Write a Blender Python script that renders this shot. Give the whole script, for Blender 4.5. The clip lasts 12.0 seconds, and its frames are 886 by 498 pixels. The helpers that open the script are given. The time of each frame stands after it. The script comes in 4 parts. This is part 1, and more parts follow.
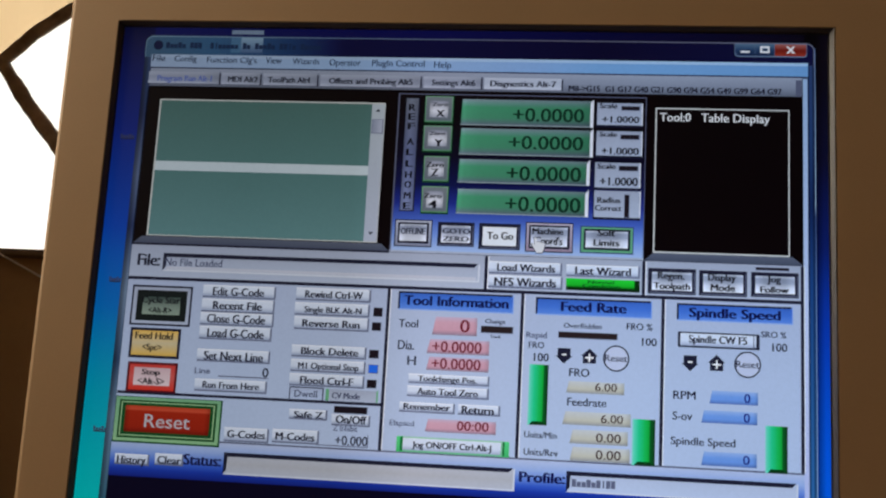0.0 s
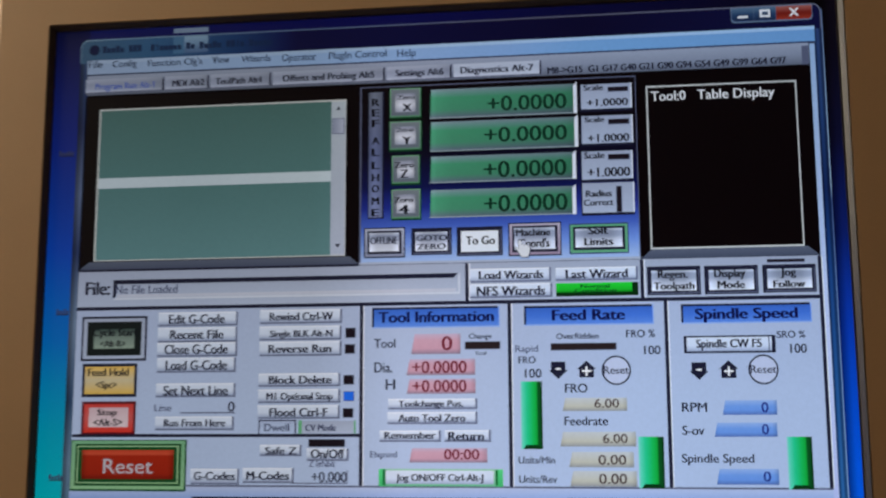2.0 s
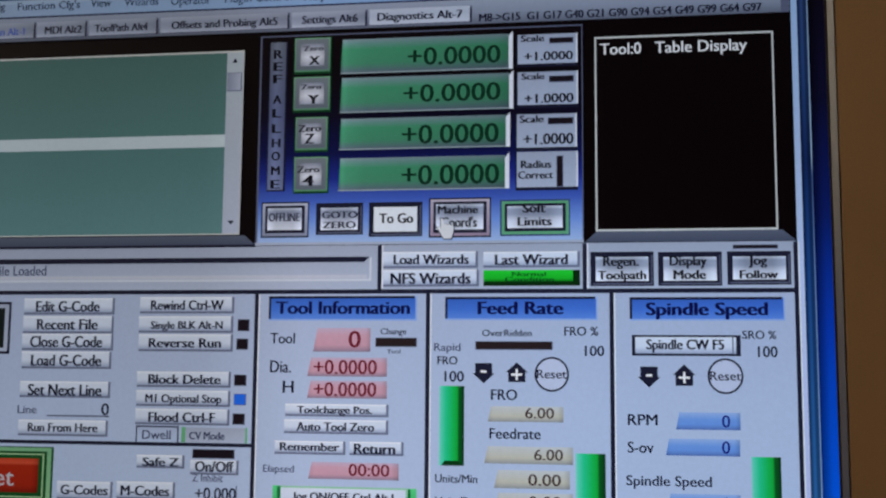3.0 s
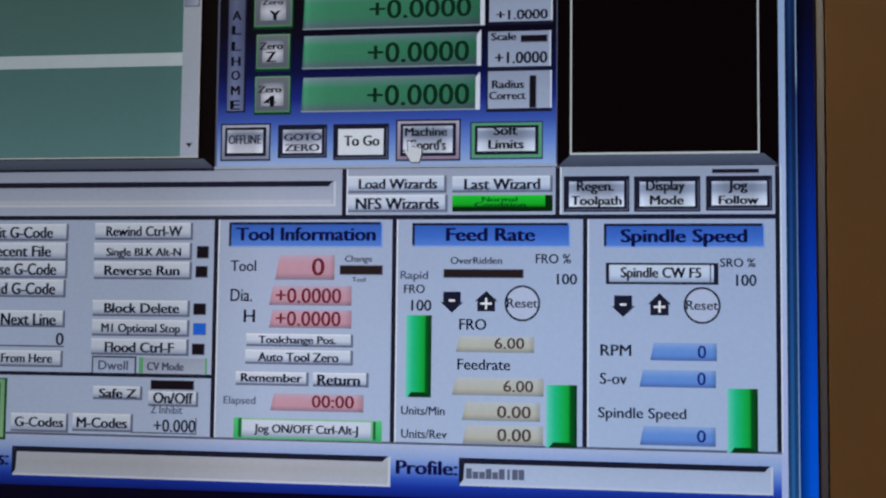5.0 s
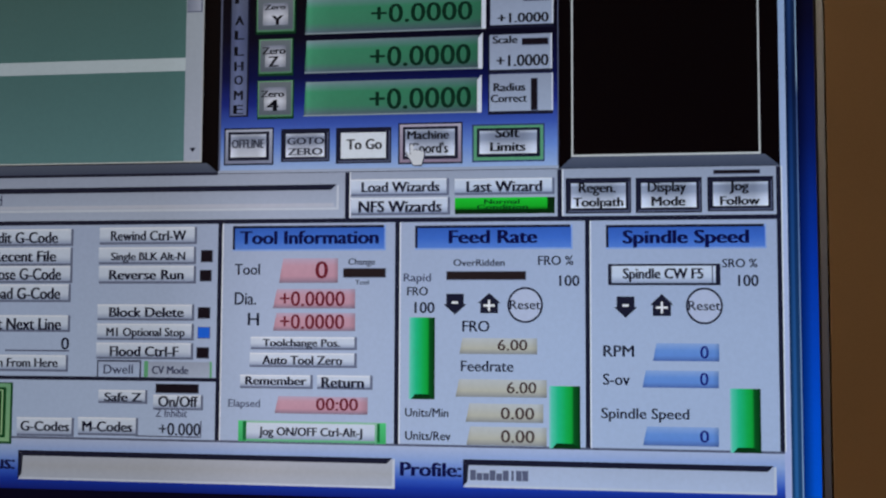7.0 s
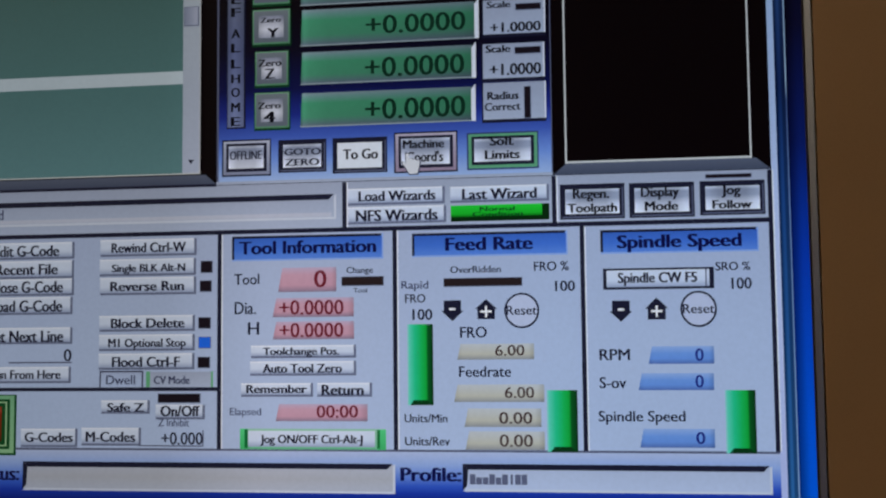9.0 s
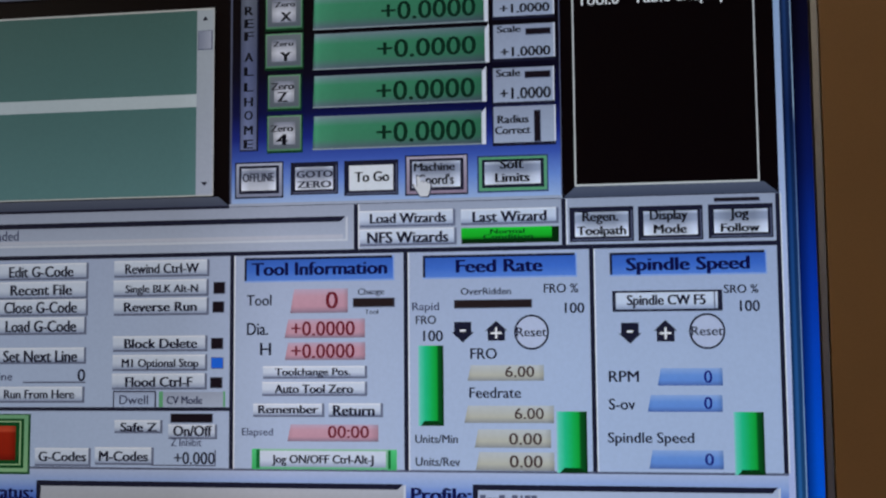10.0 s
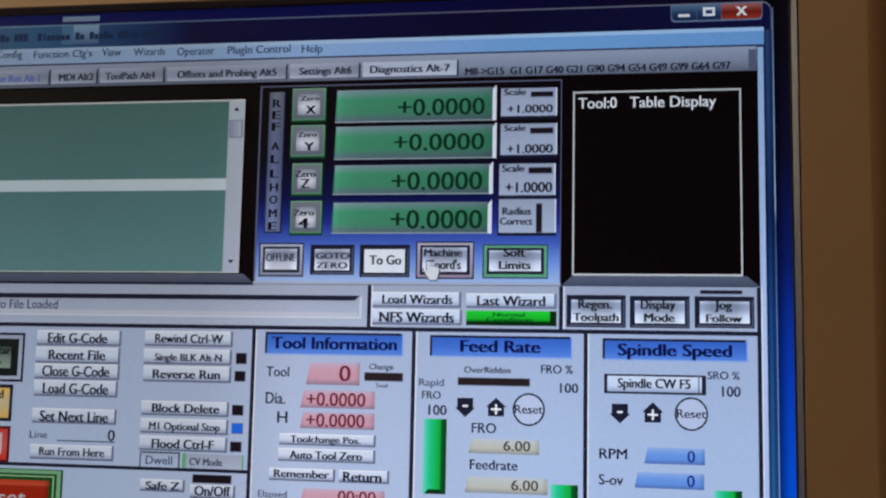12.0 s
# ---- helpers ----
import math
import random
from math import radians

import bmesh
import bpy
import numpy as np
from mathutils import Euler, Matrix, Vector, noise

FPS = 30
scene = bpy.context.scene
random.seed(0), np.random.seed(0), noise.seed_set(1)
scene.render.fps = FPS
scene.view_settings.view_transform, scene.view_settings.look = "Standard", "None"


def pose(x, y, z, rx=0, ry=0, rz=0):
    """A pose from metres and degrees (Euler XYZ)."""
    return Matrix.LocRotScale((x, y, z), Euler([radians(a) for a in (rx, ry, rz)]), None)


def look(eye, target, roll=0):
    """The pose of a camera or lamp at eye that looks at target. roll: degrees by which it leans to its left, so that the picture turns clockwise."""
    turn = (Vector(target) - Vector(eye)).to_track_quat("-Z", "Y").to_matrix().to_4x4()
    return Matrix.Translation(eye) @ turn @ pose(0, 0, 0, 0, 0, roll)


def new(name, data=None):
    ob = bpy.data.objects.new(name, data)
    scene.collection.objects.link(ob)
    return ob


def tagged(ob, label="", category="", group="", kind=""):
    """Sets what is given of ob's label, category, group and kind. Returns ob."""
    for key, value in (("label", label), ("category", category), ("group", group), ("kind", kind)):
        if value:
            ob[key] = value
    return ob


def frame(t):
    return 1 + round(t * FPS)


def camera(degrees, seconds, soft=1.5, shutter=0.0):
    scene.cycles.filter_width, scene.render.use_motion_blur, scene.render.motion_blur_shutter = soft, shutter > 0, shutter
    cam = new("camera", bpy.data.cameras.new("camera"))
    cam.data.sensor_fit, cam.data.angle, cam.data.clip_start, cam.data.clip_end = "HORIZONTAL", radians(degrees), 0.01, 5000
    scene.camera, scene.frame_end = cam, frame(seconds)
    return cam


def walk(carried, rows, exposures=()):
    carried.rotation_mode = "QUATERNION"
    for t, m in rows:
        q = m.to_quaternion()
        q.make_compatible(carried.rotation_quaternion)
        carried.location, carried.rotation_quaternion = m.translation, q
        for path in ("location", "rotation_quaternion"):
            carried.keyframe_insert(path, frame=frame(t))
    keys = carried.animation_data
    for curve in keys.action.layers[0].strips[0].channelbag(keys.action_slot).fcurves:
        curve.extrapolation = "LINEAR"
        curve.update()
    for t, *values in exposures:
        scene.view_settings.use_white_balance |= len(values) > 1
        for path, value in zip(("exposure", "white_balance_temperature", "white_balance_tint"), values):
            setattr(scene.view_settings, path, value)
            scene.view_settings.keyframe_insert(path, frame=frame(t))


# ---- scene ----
# ---- camera ----
cam = camera(44.0, 12.0, soft=2.2, shutter=0.3)
PATH = [
    (0, pose(0.0593, -0.5447, 1.0318, 100.12, -3.05, 6.06)),
    (0.5, pose(0.0610, -0.5457, 1.0285, 100.66, -2.22, 6.22)),
    (1, pose(0.0679, -0.5451, 1.0277, 100.70, -0.75, 6.69)),
    (1.5, pose(0.0651, -0.5453, 1.0367, 100.19, -1.34, 6.25)),
    (2, pose(0.0737, -0.4917, 1.0611, 98.32, 0.25, 7.68)),
    (2.5, pose(0.0978, -0.4372, 1.0739, 97.39, -0.34, 8.46)),
    (4.5, pose(0.1095, -0.3941, 1.0797, 93.77, -0.90, 7.80)),
    (5, pose(0.1103, -0.3937, 1.0724, 93.58, -0.60, 7.88)),
    (5.5, pose(0.1109, -0.3942, 1.0723, 93.74, -0.51, 7.99)),
    (6, pose(0.1089, -0.3940, 1.0700, 93.85, -0.41, 7.93)),
    (6.5, pose(0.1100, -0.3945, 1.0722, 93.72, -0.34, 8.19)),
    (7, pose(0.1111, -0.3952, 1.0710, 93.89, -0.26, 8.13)),
    (9, pose(0.1130, -0.3999, 1.0716, 94.14, 0.59, 8.19)),
    (9.5, pose(0.1115, -0.4022, 1.0728, 94.30, 0.67, 8.43)),
    (10, pose(0.1117, -0.4043, 1.0753, 94.73, 0.48, 8.46)),
    (10.5, pose(0.1186, -0.4111, 1.0822, 94.98, 0.24, 8.75)),
    (11, pose(0.1240, -0.4187, 1.0848, 95.48, -0.31, 9.05)),
    (11.5, pose(0.1250, -0.4264, 1.0863, 96.12, -0.77, 9.38)),
    (12, pose(0.1203, -0.4389, 1.0909, 96.53, -1.12, 9.13)),
]
walk(cam, PATH, ((0.0, -0.11), (1.5, -0.04), (2.5, -0.18), (4.5, -0.31), (7.0, -0.37), (9.5, -0.37), (10.5, -0.35), (11.0, -0.28), (12.0, -0.04)))

# ---- light ----
world = bpy.data.worlds.new("world")
scene.world = world
world.use_nodes = True
wn = world.node_tree
sky = wn.nodes.new("ShaderNodeTexSky")
sky.sky_type = "NISHITA"
sky.sun_disc = False
sky.sun_elevation, sky.sun_rotation = radians(40), radians(-30)
wn.links.new(sky.outputs[0], wn.nodes["Background"].inputs[0])
wn.nodes["Background"].inputs[1].default_value = 0.10

SUN = bpy.data.lights.new("sun", "SUN")
SUN.energy, SUN.angle, SUN.color = 5.0, radians(0.6), (1.0, 0.93, 0.82)
sun = new("sun", SUN)
sun.matrix_world = look((-3, 4, 5), (0, 0, 0))

# added fill lamp from the upper left; no window is known there
SIDE_FILL = bpy.data.lights.new("side_fill_lamp", "AREA")
SIDE_FILL.shape, SIDE_FILL.size, SIDE_FILL.size_y = "RECTANGLE", 0.40, 0.80
SIDE_FILL.energy, SIDE_FILL.color = 12.0, (1.0, 0.86, 0.66)
side_fill = new("side_fill_lamp", SIDE_FILL)
side_fill.matrix_world = look((-0.98, -0.24, 1.72), (0.0, -0.24, 1.38))

# ---- materials ----


def lin(c):
    return tuple((v / 255 / 12.92) if v <= 10 else ((v / 255 + 0.055) / 1.055) ** 2.4 for v in c) + (1.0,)


MATS = {}


def surface(name, colour, rough=0.6, metal=0.0, grain=40.0, bump=0.1, spread=0.12, coarse=3.0):
    """Painted or moulded surface: two scales of tone, fine relief."""
    m = bpy.data.materials.new(name)
    m.use_nodes = True
    nt = m.node_tree
    b = nt.nodes["Principled BSDF"]
    tc = nt.nodes.new("ShaderNodeTexCoord")
    n1 = nt.nodes.new("ShaderNodeTexNoise")
    n1.inputs["Scale"].default_value = coarse
    n1.inputs["Detail"].default_value = 4
    n2 = nt.nodes.new("ShaderNodeTexNoise")
    n2.inputs["Scale"].default_value = grain
    n2.inputs["Detail"].default_value = 3
    mx = nt.nodes.new("ShaderNodeMix")
    mx.data_type = "FLOAT"
    mx.inputs[0].default_value = 0.35
    ramp = nt.nodes.new("ShaderNodeValToRGB")
    ramp.color_ramp.elements[0].position, ramp.color_ramp.elements[1].position = 0.3, 0.7
    ramp.color_ramp.elements[0].color = tuple(v * (1 - spread) for v in colour[:3]) + (1,)
    ramp.color_ramp.elements[1].color = tuple(min(1, v * (1 + spread)) for v in colour[:3]) + (1,)
    bp = nt.nodes.new("ShaderNodeBump")
    bp.inputs["Strength"].default_value = bump
    bp.inputs["Distance"].default_value = 0.001
    nt.links.new(tc.outputs["Object"], n1.inputs["Vector"])
    nt.links.new(tc.outputs["Object"], n2.inputs["Vector"])
    nt.links.new(n1.outputs[0], mx.inputs[2])
    nt.links.new(n2.outputs[0], mx.inputs[3])
    nt.links.new(mx.outputs[0], ramp.inputs[0])
    nt.links.new(ramp.outputs[0], b.inputs["Base Color"])
    nt.links.new(n2.outputs[0], bp.inputs["Height"])
    nt.links.new(bp.outputs[0], b.inputs["Normal"])
    b.inputs["Roughness"].default_value = rough
    b.inputs["Metallic"].default_value = metal
    return m


GLOW = 1.0
# dimming and tint of a slanted view, fixed into the display's colours
VIEW_FALLOFF_UP = ((0, (1.02, 1.02, 1.02)), (0.45, (0.98, 0.98, 0.98)), (0.62, (0.80, 0.80, 0.81)), (1, (0.68, 0.68, 0.69)))
VIEW_FALLOFF_ACROSS = ((0, (0.76, 0.75, 0.70)), (0.22, (0.76, 0.75, 0.69)), (0.36, (0.82, 0.80, 0.73)), (0.47, (1.08, 1.05, 0.99)), (0.75, (1.02, 1.08, 1.08)), (1, (0.94, 1.01, 1.03)))


def lit(name, stops, axis="v", across=None):
    """Lit picture elements of the display. stops: (place, colour) along u or v of the element; across: factors along the other way."""
    if name in MATS:
        return MATS[name]
    m = bpy.data.materials.new(name)
    m.use_nodes = True
    nt = m.node_tree
    b = nt.nodes["Principled BSDF"]
    b.inputs["Base Color"].default_value = (0.004, 0.004, 0.005, 1)
    b.inputs["Roughness"].default_value = 0.42
    b.inputs["Specular IOR Level"].default_value = 0.15
    uv = nt.nodes.new("ShaderNodeUVMap")
    sep = nt.nodes.new("ShaderNodeSeparateXYZ")
    nt.links.new(uv.outputs[0], sep.inputs[0])

    def ramp(pairs, out):
        r = nt.nodes.new("ShaderNodeValToRGB")
        e = r.color_ramp.elements
        while len(e) < len(pairs):
            e.new(0.5)
        for el, (p, c) in zip(e, pairs):
            el.position = p
            el.color = c
        nt.links.new(sep.outputs[out], r.inputs[0])
        return r.outputs[0]

    if len(stops) == 1:
        stops = [(0, stops[0][1]), (1, stops[0][1])]
    col = ramp([(p, lin(c)) for p, c in stops], 0 if axis == "u" else 1)

    def times(a, bsock):
        x = nt.nodes.new("ShaderNodeMix")
        x.data_type, x.blend_type = "RGBA", "MULTIPLY"
        x.inputs[0].default_value = 1.0
        nt.links.new(a, x.inputs[6])
        nt.links.new(bsock, x.inputs[7])
        return x.outputs[2]

    if across:
        col = times(col, ramp([(p, (f, f, f, 1)) for p, f in across], 1 if axis == "u" else 0))
    # viewing-angle dimming to the top and sides, put into the colour, and fine screen grain
    tc = nt.nodes.new("ShaderNodeTexCoord")
    spot = nt.nodes.new("ShaderNodeSeparateXYZ")
    nt.links.new(tc.outputs["Object"], spot.inputs[0])
    for out, lo, hi, pairs in ((2, 0.20, 0.46, VIEW_FALLOFF_UP), (0, -0.19, 0.19, VIEW_FALLOFF_ACROSS)):
        mr = nt.nodes.new("ShaderNodeMapRange")
        mr.inputs[1].default_value, mr.inputs[2].default_value = lo, hi
        nt.links.new(spot.outputs[out], mr.inputs[0])
        r = nt.nodes.new("ShaderNodeValToRGB")
        e = r.color_ramp.elements
        while len(e) < len(pairs):
            e.new(0.5)
        for el, (p, f) in zip(e, pairs):
            el.position, el.color = p, (*f, 1)
        nt.links.new(mr.outputs[0], r.inputs[0])
        col = times(col, r.outputs[0])
    for scale, lo, hi in ((14.0, 0.98, 1.02), (700.0, 0.975, 1.025)):
        n = nt.nodes.new("ShaderNodeTexNoise")
        n.inputs["Scale"].default_value = scale
        n.inputs["Detail"].default_value = 2
        nt.links.new(tc.outputs["Object"], n.inputs["Vector"])
        r = nt.nodes.new("ShaderNodeValToRGB")
        r.color_ramp.elements[0].position, r.color_ramp.elements[1].position = 0.3, 0.7
        r.color_ramp.elements[0].color = (lo, lo, lo, 1)
        r.color_ramp.elements[1].color = (hi, hi, hi, 1)
        nt.links.new(n.outputs[0], r.inputs[0])
        col = times(col, r.outputs[0])
    nt.links.new(col, b.inputs["Emission Color"])
    b.inputs["Emission Strength"].default_value = GLOW
    MATS[name] = m
    return m


INK = {
    "dark": (8, 9, 22), "text": (14, 17, 42), "faint": (58, 64, 96), "navy": (10, 12, 70), "mid": (38, 42, 62),
    "white": (226, 228, 238), "pale": (172, 172, 186), "menu": (32, 46, 76), "green": (8, 44, 32), "red": (104, 26, 44), "blue": (22, 32, 120),
    "go": (6, 62, 26), "pencil": (88, 94, 124), "brown": (70, 56, 58), "tab": (54, 58, 86), "tab_blue": (84, 104, 184), "bold": (20, 24, 46),
}


def ink(name):
    return lit("ink_" + name, [(0, INK[name])])


PANEL = lit("panel_grey", [(0, (167, 184, 222)), (0.5, (166, 182, 219)), (1, (160, 174, 210))])
STRIP = lit("strip_grey", [(0, (164, 176, 206)), (1, (152, 162, 190))])
BLACK = lit("picture_black", [(0, (6, 2, 5))])
LINE = lit("line_dark", [(0, (26, 28, 50))])
LINE_SOFT = lit("line_soft", [(0, (86, 92, 120))])
EDGE_LIGHT = lit("edge_light", [(0, (218, 224, 244))])
EDGE_SHADE = lit("edge_shade", [(0, (100, 108, 138))])
BODY = lit("button_face", [(0, (146, 160, 196)), (0.4, (194, 206, 234)), (1, (200, 211, 237))])
WHITE = lit("white_line", [(0, (196, 200, 206))])
BEVEL = lit("bevel_grey", [(0, (66, 74, 98)), (1, (84, 92, 114))])
MOSS = lit("code_green", [(0, (90, 130, 138)), (0.5, (82, 122, 126)), (1, (74, 110, 110))])

BEIGE = surface("beige_plastic", (0.56, 0.37, 0.205), rough=0.55, grain=1400, bump=0.03, spread=0.06, coarse=14)
GASKET = surface("dark_rim_plastic", (0.035, 0.03, 0.028), rough=0.6, grain=600, spread=0.2)
LIP = surface("grey_lip_plastic", (0.07, 0.066, 0.07), rough=0.38, grain=900, bump=0.03, spread=0.1)
PLASTER = surface("cream_wall_paint", (0.48, 0.31, 0.16), rough=0.85, grain=60, bump=0.35, spread=0.08)
CEILING = surface("ceiling_paint", (0.40, 0.33, 0.24), rough=0.9, grain=50, bump=0.2, spread=0.05)
FLOORING = surface("floor_concrete", (0.16, 0.13, 0.10), rough=0.8, grain=30, bump=0.3, spread=0.2)
TABLETOP = surface("desk_wood", (0.26, 0.16, 0.09), rough=0.55, grain=25, bump=0.2, spread=0.2)
IRON = surface("iron_grille_paint", (0.40, 0.32, 0.25), rough=0.75, grain=90, bump=0.6, spread=0.5, coarse=22)
CORD = surface("white_cord_plastic", (0.80, 0.78, 0.74), rough=0.5, grain=200, spread=0.05)
FRAME_WOOD = surface("window_frame_paint", (0.20, 0.14, 0.09), rough=0.7, grain=50, spread=0.2)
CANVAS = surface("awning_canvas", (0.62, 0.52, 0.38), rough=0.9, grain=80, spread=0.1)
cn = CANVAS.node_tree
glowthrough = cn.nodes.new("ShaderNodeBsdfTranslucent")
glowthrough.inputs[0].default_value = (0.92, 0.80, 0.62, 1)
both = cn.nodes.new("ShaderNodeMixShader")
both.inputs[0].default_value = 0.75
cn.links.new(cn.nodes["Principled BSDF"].outputs[0], both.inputs[1])
cn.links.new(glowthrough.outputs[0], both.inputs[2])
cn.links.new(both.outputs[0], cn.nodes["Material Output"].inputs[0])

HAZE = bpy.data.materials.new("bright_outdoors")
HAZE.use_nodes = True
hz = HAZE.node_tree
hb = hz.nodes["Principled BSDF"]
hb.inputs["Base Color"].default_value = (0.8, 0.78, 0.72, 1)
hn = hz.nodes.new("ShaderNodeTexNoise")
hn.inputs["Scale"].default_value = 1.2
hr = hz.nodes.new("ShaderNodeValToRGB")
hr.color_ramp.elements[0].color = (1.0, 0.90, 0.72, 1)
hr.color_ramp.elements[1].color = (1.0, 0.97, 0.90, 1)
hz.links.new(hn.outputs[0], hr.inputs[0])
hz.links.new(hr.outputs[0], hb.inputs["Emission Color"])
hb.inputs["Emission Strength"].default_value = 1.3

# ---- helpers for building ----


def mesh_of(name, bm, mats):
    me = bpy.data.meshes.new(name)
    bm.to_mesh(me)
    bm.free()
    for m in mats if isinstance(mats, (list, tuple)) else [mats]:
        me.materials.append(m)
    return me


def part(name, bm, mats, parent, label=""):
    ob = new(name, mesh_of(name, bm, mats))
    if parent:
        ob.parent = parent
    if label:
        tagged(ob, label=label)
    return ob


def box(bm, x0, y0, z0, x1, y1, z1, bevel=0.0, seg=2):
    r = bmesh.ops.create_cube(bm, size=1.0)
    for v in r["verts"]:
        v.co = Vector((x0 + (v.co.x + 0.5) * (x1 - x0), y0 + (v.co.y + 0.5) * (y1 - y0), z0 + (v.co.z + 0.5) * (z1 - z0)))
    if bevel:
        es = list({e for v in r["verts"] for e in v.link_edges})
        bmesh.ops.bevel(bm, geom=es, offset=bevel, segments=seg, affect="EDGES", profile=0.5)


# ---- room ----
WX0, WX1, WY0, WY1, HIGH = -0.95, 1.75, -2.4, 1.30, 2.5


def wall(name, holes, along, at, lo, hi, thick, label):
    """A wall with rectangular openings: along 'x' or 'y', openings as (lo, z0, hi, z1)."""
    bm = bmesh.new()

    def slab(a0, z0, a1, z1):
        if along == "x":
            box(bm, a0, min(at, at + thick), z0, a1, max(at, at + thick), z1)
        else:
            box(bm, min(at, at + thick), a0, z0, max(at, at + thick), a1, z1)

    if holes:
        a0, z0, a1, z1 = holes[0]
        slab(lo, 0, a0, HIGH)
        slab(a1, 0, hi, HIGH)
        slab(a0, 0, a1, z0)
        slab(a0, z1, a1, HIGH)
    else:
        slab(lo, 0, hi, HIGH)
    return tagged(part(name, bm, PLASTER, None), label=label, category="wall", kind="structure")


WIN = (-1.24, 1.325, -0.62, 2.12)
# SIDE: opening added in the unseen west wall for the fill lamp
SIDE = (-0.46, 1.30, -0.02, 2.14)
# the west wall steps in, out of view, to bring that lamp nearer
BACK, JOG = -1.26, 0.80
wall("wall_north", [WIN], "x", WY1, BACK - 0.2, WX1 + 0.2, 0.2, "cream painted plaster wall with a barred window")
wall("wall_south", [], "x", WY0, WX0 - 0.2, WX1 + 0.2, -0.2, "cream painted plaster wall")
wall("wall_west", [SIDE], "y", WX0, WY0, JOG - 0.2, -0.2, "cream painted plaster wall with an unseen opening added for a fill lamp")
wall("wall_return", [], "x", JOG, BACK - 0.2, WX0, -0.2, "cream painted plaster wall at the recess")
wall("wall_recess", [], "y", BACK, JOG, WY1, -0.2, "cream painted plaster side wall of the recess")
wall("wall_east", [], "y", WX1, WY0, WY1, 0.2, "cream painted plaster wall")
bm = bmesh.new()
box(bm, BACK - 0.2, WY0 - 0.2, -0.1, WX1 + 0.2, WY1 + 0.2, 0.0)
tagged(part("floor", bm, FLOORING, None), label="plain grey concrete floor", category="floor", kind="structure")
bm = bmesh.new()
box(bm, BACK - 0.2, WY0 - 0.2, HIGH, WX1 + 0.2, WY1 + 0.2, HIGH + 0.1)
tagged(part("ceiling", bm, CEILING, None), label="pale painted ceiling", category="ceiling", kind="structure")

# barred window behind the monitor
window = tagged(new("window_1"), label="bright window with dark diagonal iron bars", category="window", kind="structure")
window.location = (WIN[0], WY1, WIN[1])


def in_window(name, bm, mat, label=""):
    bmesh.ops.translate(bm, verts=bm.verts, vec=(-WIN[0], -WY1, -WIN[1]))
    return part(name, bm, mat, window, label)


for x0, z0, x1, z1, nm in ((WIN[0], WIN[1], WIN[0] + 0.03, WIN[3], "jamb"), (WIN[2] - 0.03, WIN[1], WIN[2], WIN[3], "jamb"), (WIN[0] + 0.03, WIN[3] - 0.03, WIN[2] - 0.03, WIN[3], "head")):
    bm = bmesh.new()
    box(bm, x0, WY1 + 0.05, z0, x1, WY1 + 0.12, z1, 0.003)
    in_window(nm, bm, FRAME_WOOD)
bm = bmesh.new()
box(bm, WIN[0] + 0.03, WY1 - 0.03, WIN[1] - 0.005, WIN[2] - 0.03, WY1 + 0.14, WIN[1] + 0.008, 0.004)
in_window("window_sill", bm, FRAME_WOOD, "dark brown window sill")


def bar(points, wide, y):
    """A rough forged bar along a bent line of (x, z, width factor) in the window's plane."""
    bm = bmesh.new()
    rings = []
    for (x0, z0, f0), (x1, z1, f1) in zip(points, points[1:]):
        d = Vector((x1 - x0, 0, z1 - z0))
        n = max(3, int(d.length / 0.012))
        side = Vector((-d.z, 0, d.x)).normalized() * wide / 2
        for i in range(n + (points[-1][0] == x1)):
            c = Vector((x0, y, z0)) + d * i / n
            w = (f0 + (f1 - f0) * i / n) * (1 + 0.13 * noise.noise(c * 31) + 0.07 * noise.noise(c * 83))
            ring = []
            for k in range(10):
                a = k * math.tau / 10
                edge = 1 + 0.10 * noise.noise(c * 60 + Vector((k, 0, 0)))
                ring.append(bm.verts.new(c + side * math.cos(a) * w * edge + Vector((0, 1, 0)) * math.sin(a) * wide * 0.4 * edge))
            rings.append(ring)
    for r0, r1 in zip(rings, rings[1:]):
        for k in range(10):
            bm.faces.new((r0[k], r0[(k + 1) % 10], r1[(k + 1) % 10], r1[k]))
    bm.faces.new(rings[0][::-1])
    bm.faces.new(rings[-1])
    bmesh.ops.recalc_face_normals(bm, faces=bm.faces)
    for f in bm.faces:
        f.smooth = True
    return bm


for line, wide in ((((-1.20, 1.56, 0.9), (-1.10, 1.640, 0.9), (-1.026, 1.716, 1.0), (-0.972, 1.768, 1.1), (-0.905, 1.816, 1.0), (-0.83, 1.858, 0.9), (-0.66, 1.91, 0.9)), 0.026),
                   (((-1.030, 1.706, 0.9), (-0.968, 1.624, 1.05), (-0.909, 1.558, 1.1), (-0.80, 1.43, 1.0), (-0.715, 1.34, 1.0)), 0.029)):
    in_window("grille_bar", bar(line, wide, WY1 + 0.06), IRON)

# white cord on the wall under the sill
cord_points = [Vector((-0.990, WY1 - 0.036, 1.342)), Vector((-0.955, WY1 - 0.040, 1.330)), Vector((-0.915, WY1 - 0.038, 1.312)), Vector((-0.86, WY1 - 0.03, 1.285)), Vector((-0.80, WY1 - 0.01, 1.262))]
bm = bmesh.new()
tube = []
for c in cord_points:
    tube.append([bm.verts.new(c + Vector((0, math.cos(k * math.tau / 6), math.sin(k * math.tau / 6))) * 0.0022) for k in range(6)])
for r0, r1 in zip(tube, tube[1:]):
    for k in range(6):
        bm.faces.new((r0[k], r0[(k + 1) % 6], r1[(k + 1) % 6], r1[k]))
bm.faces.new(tube[0][::-1])
bm.faces.new(tube[-1])
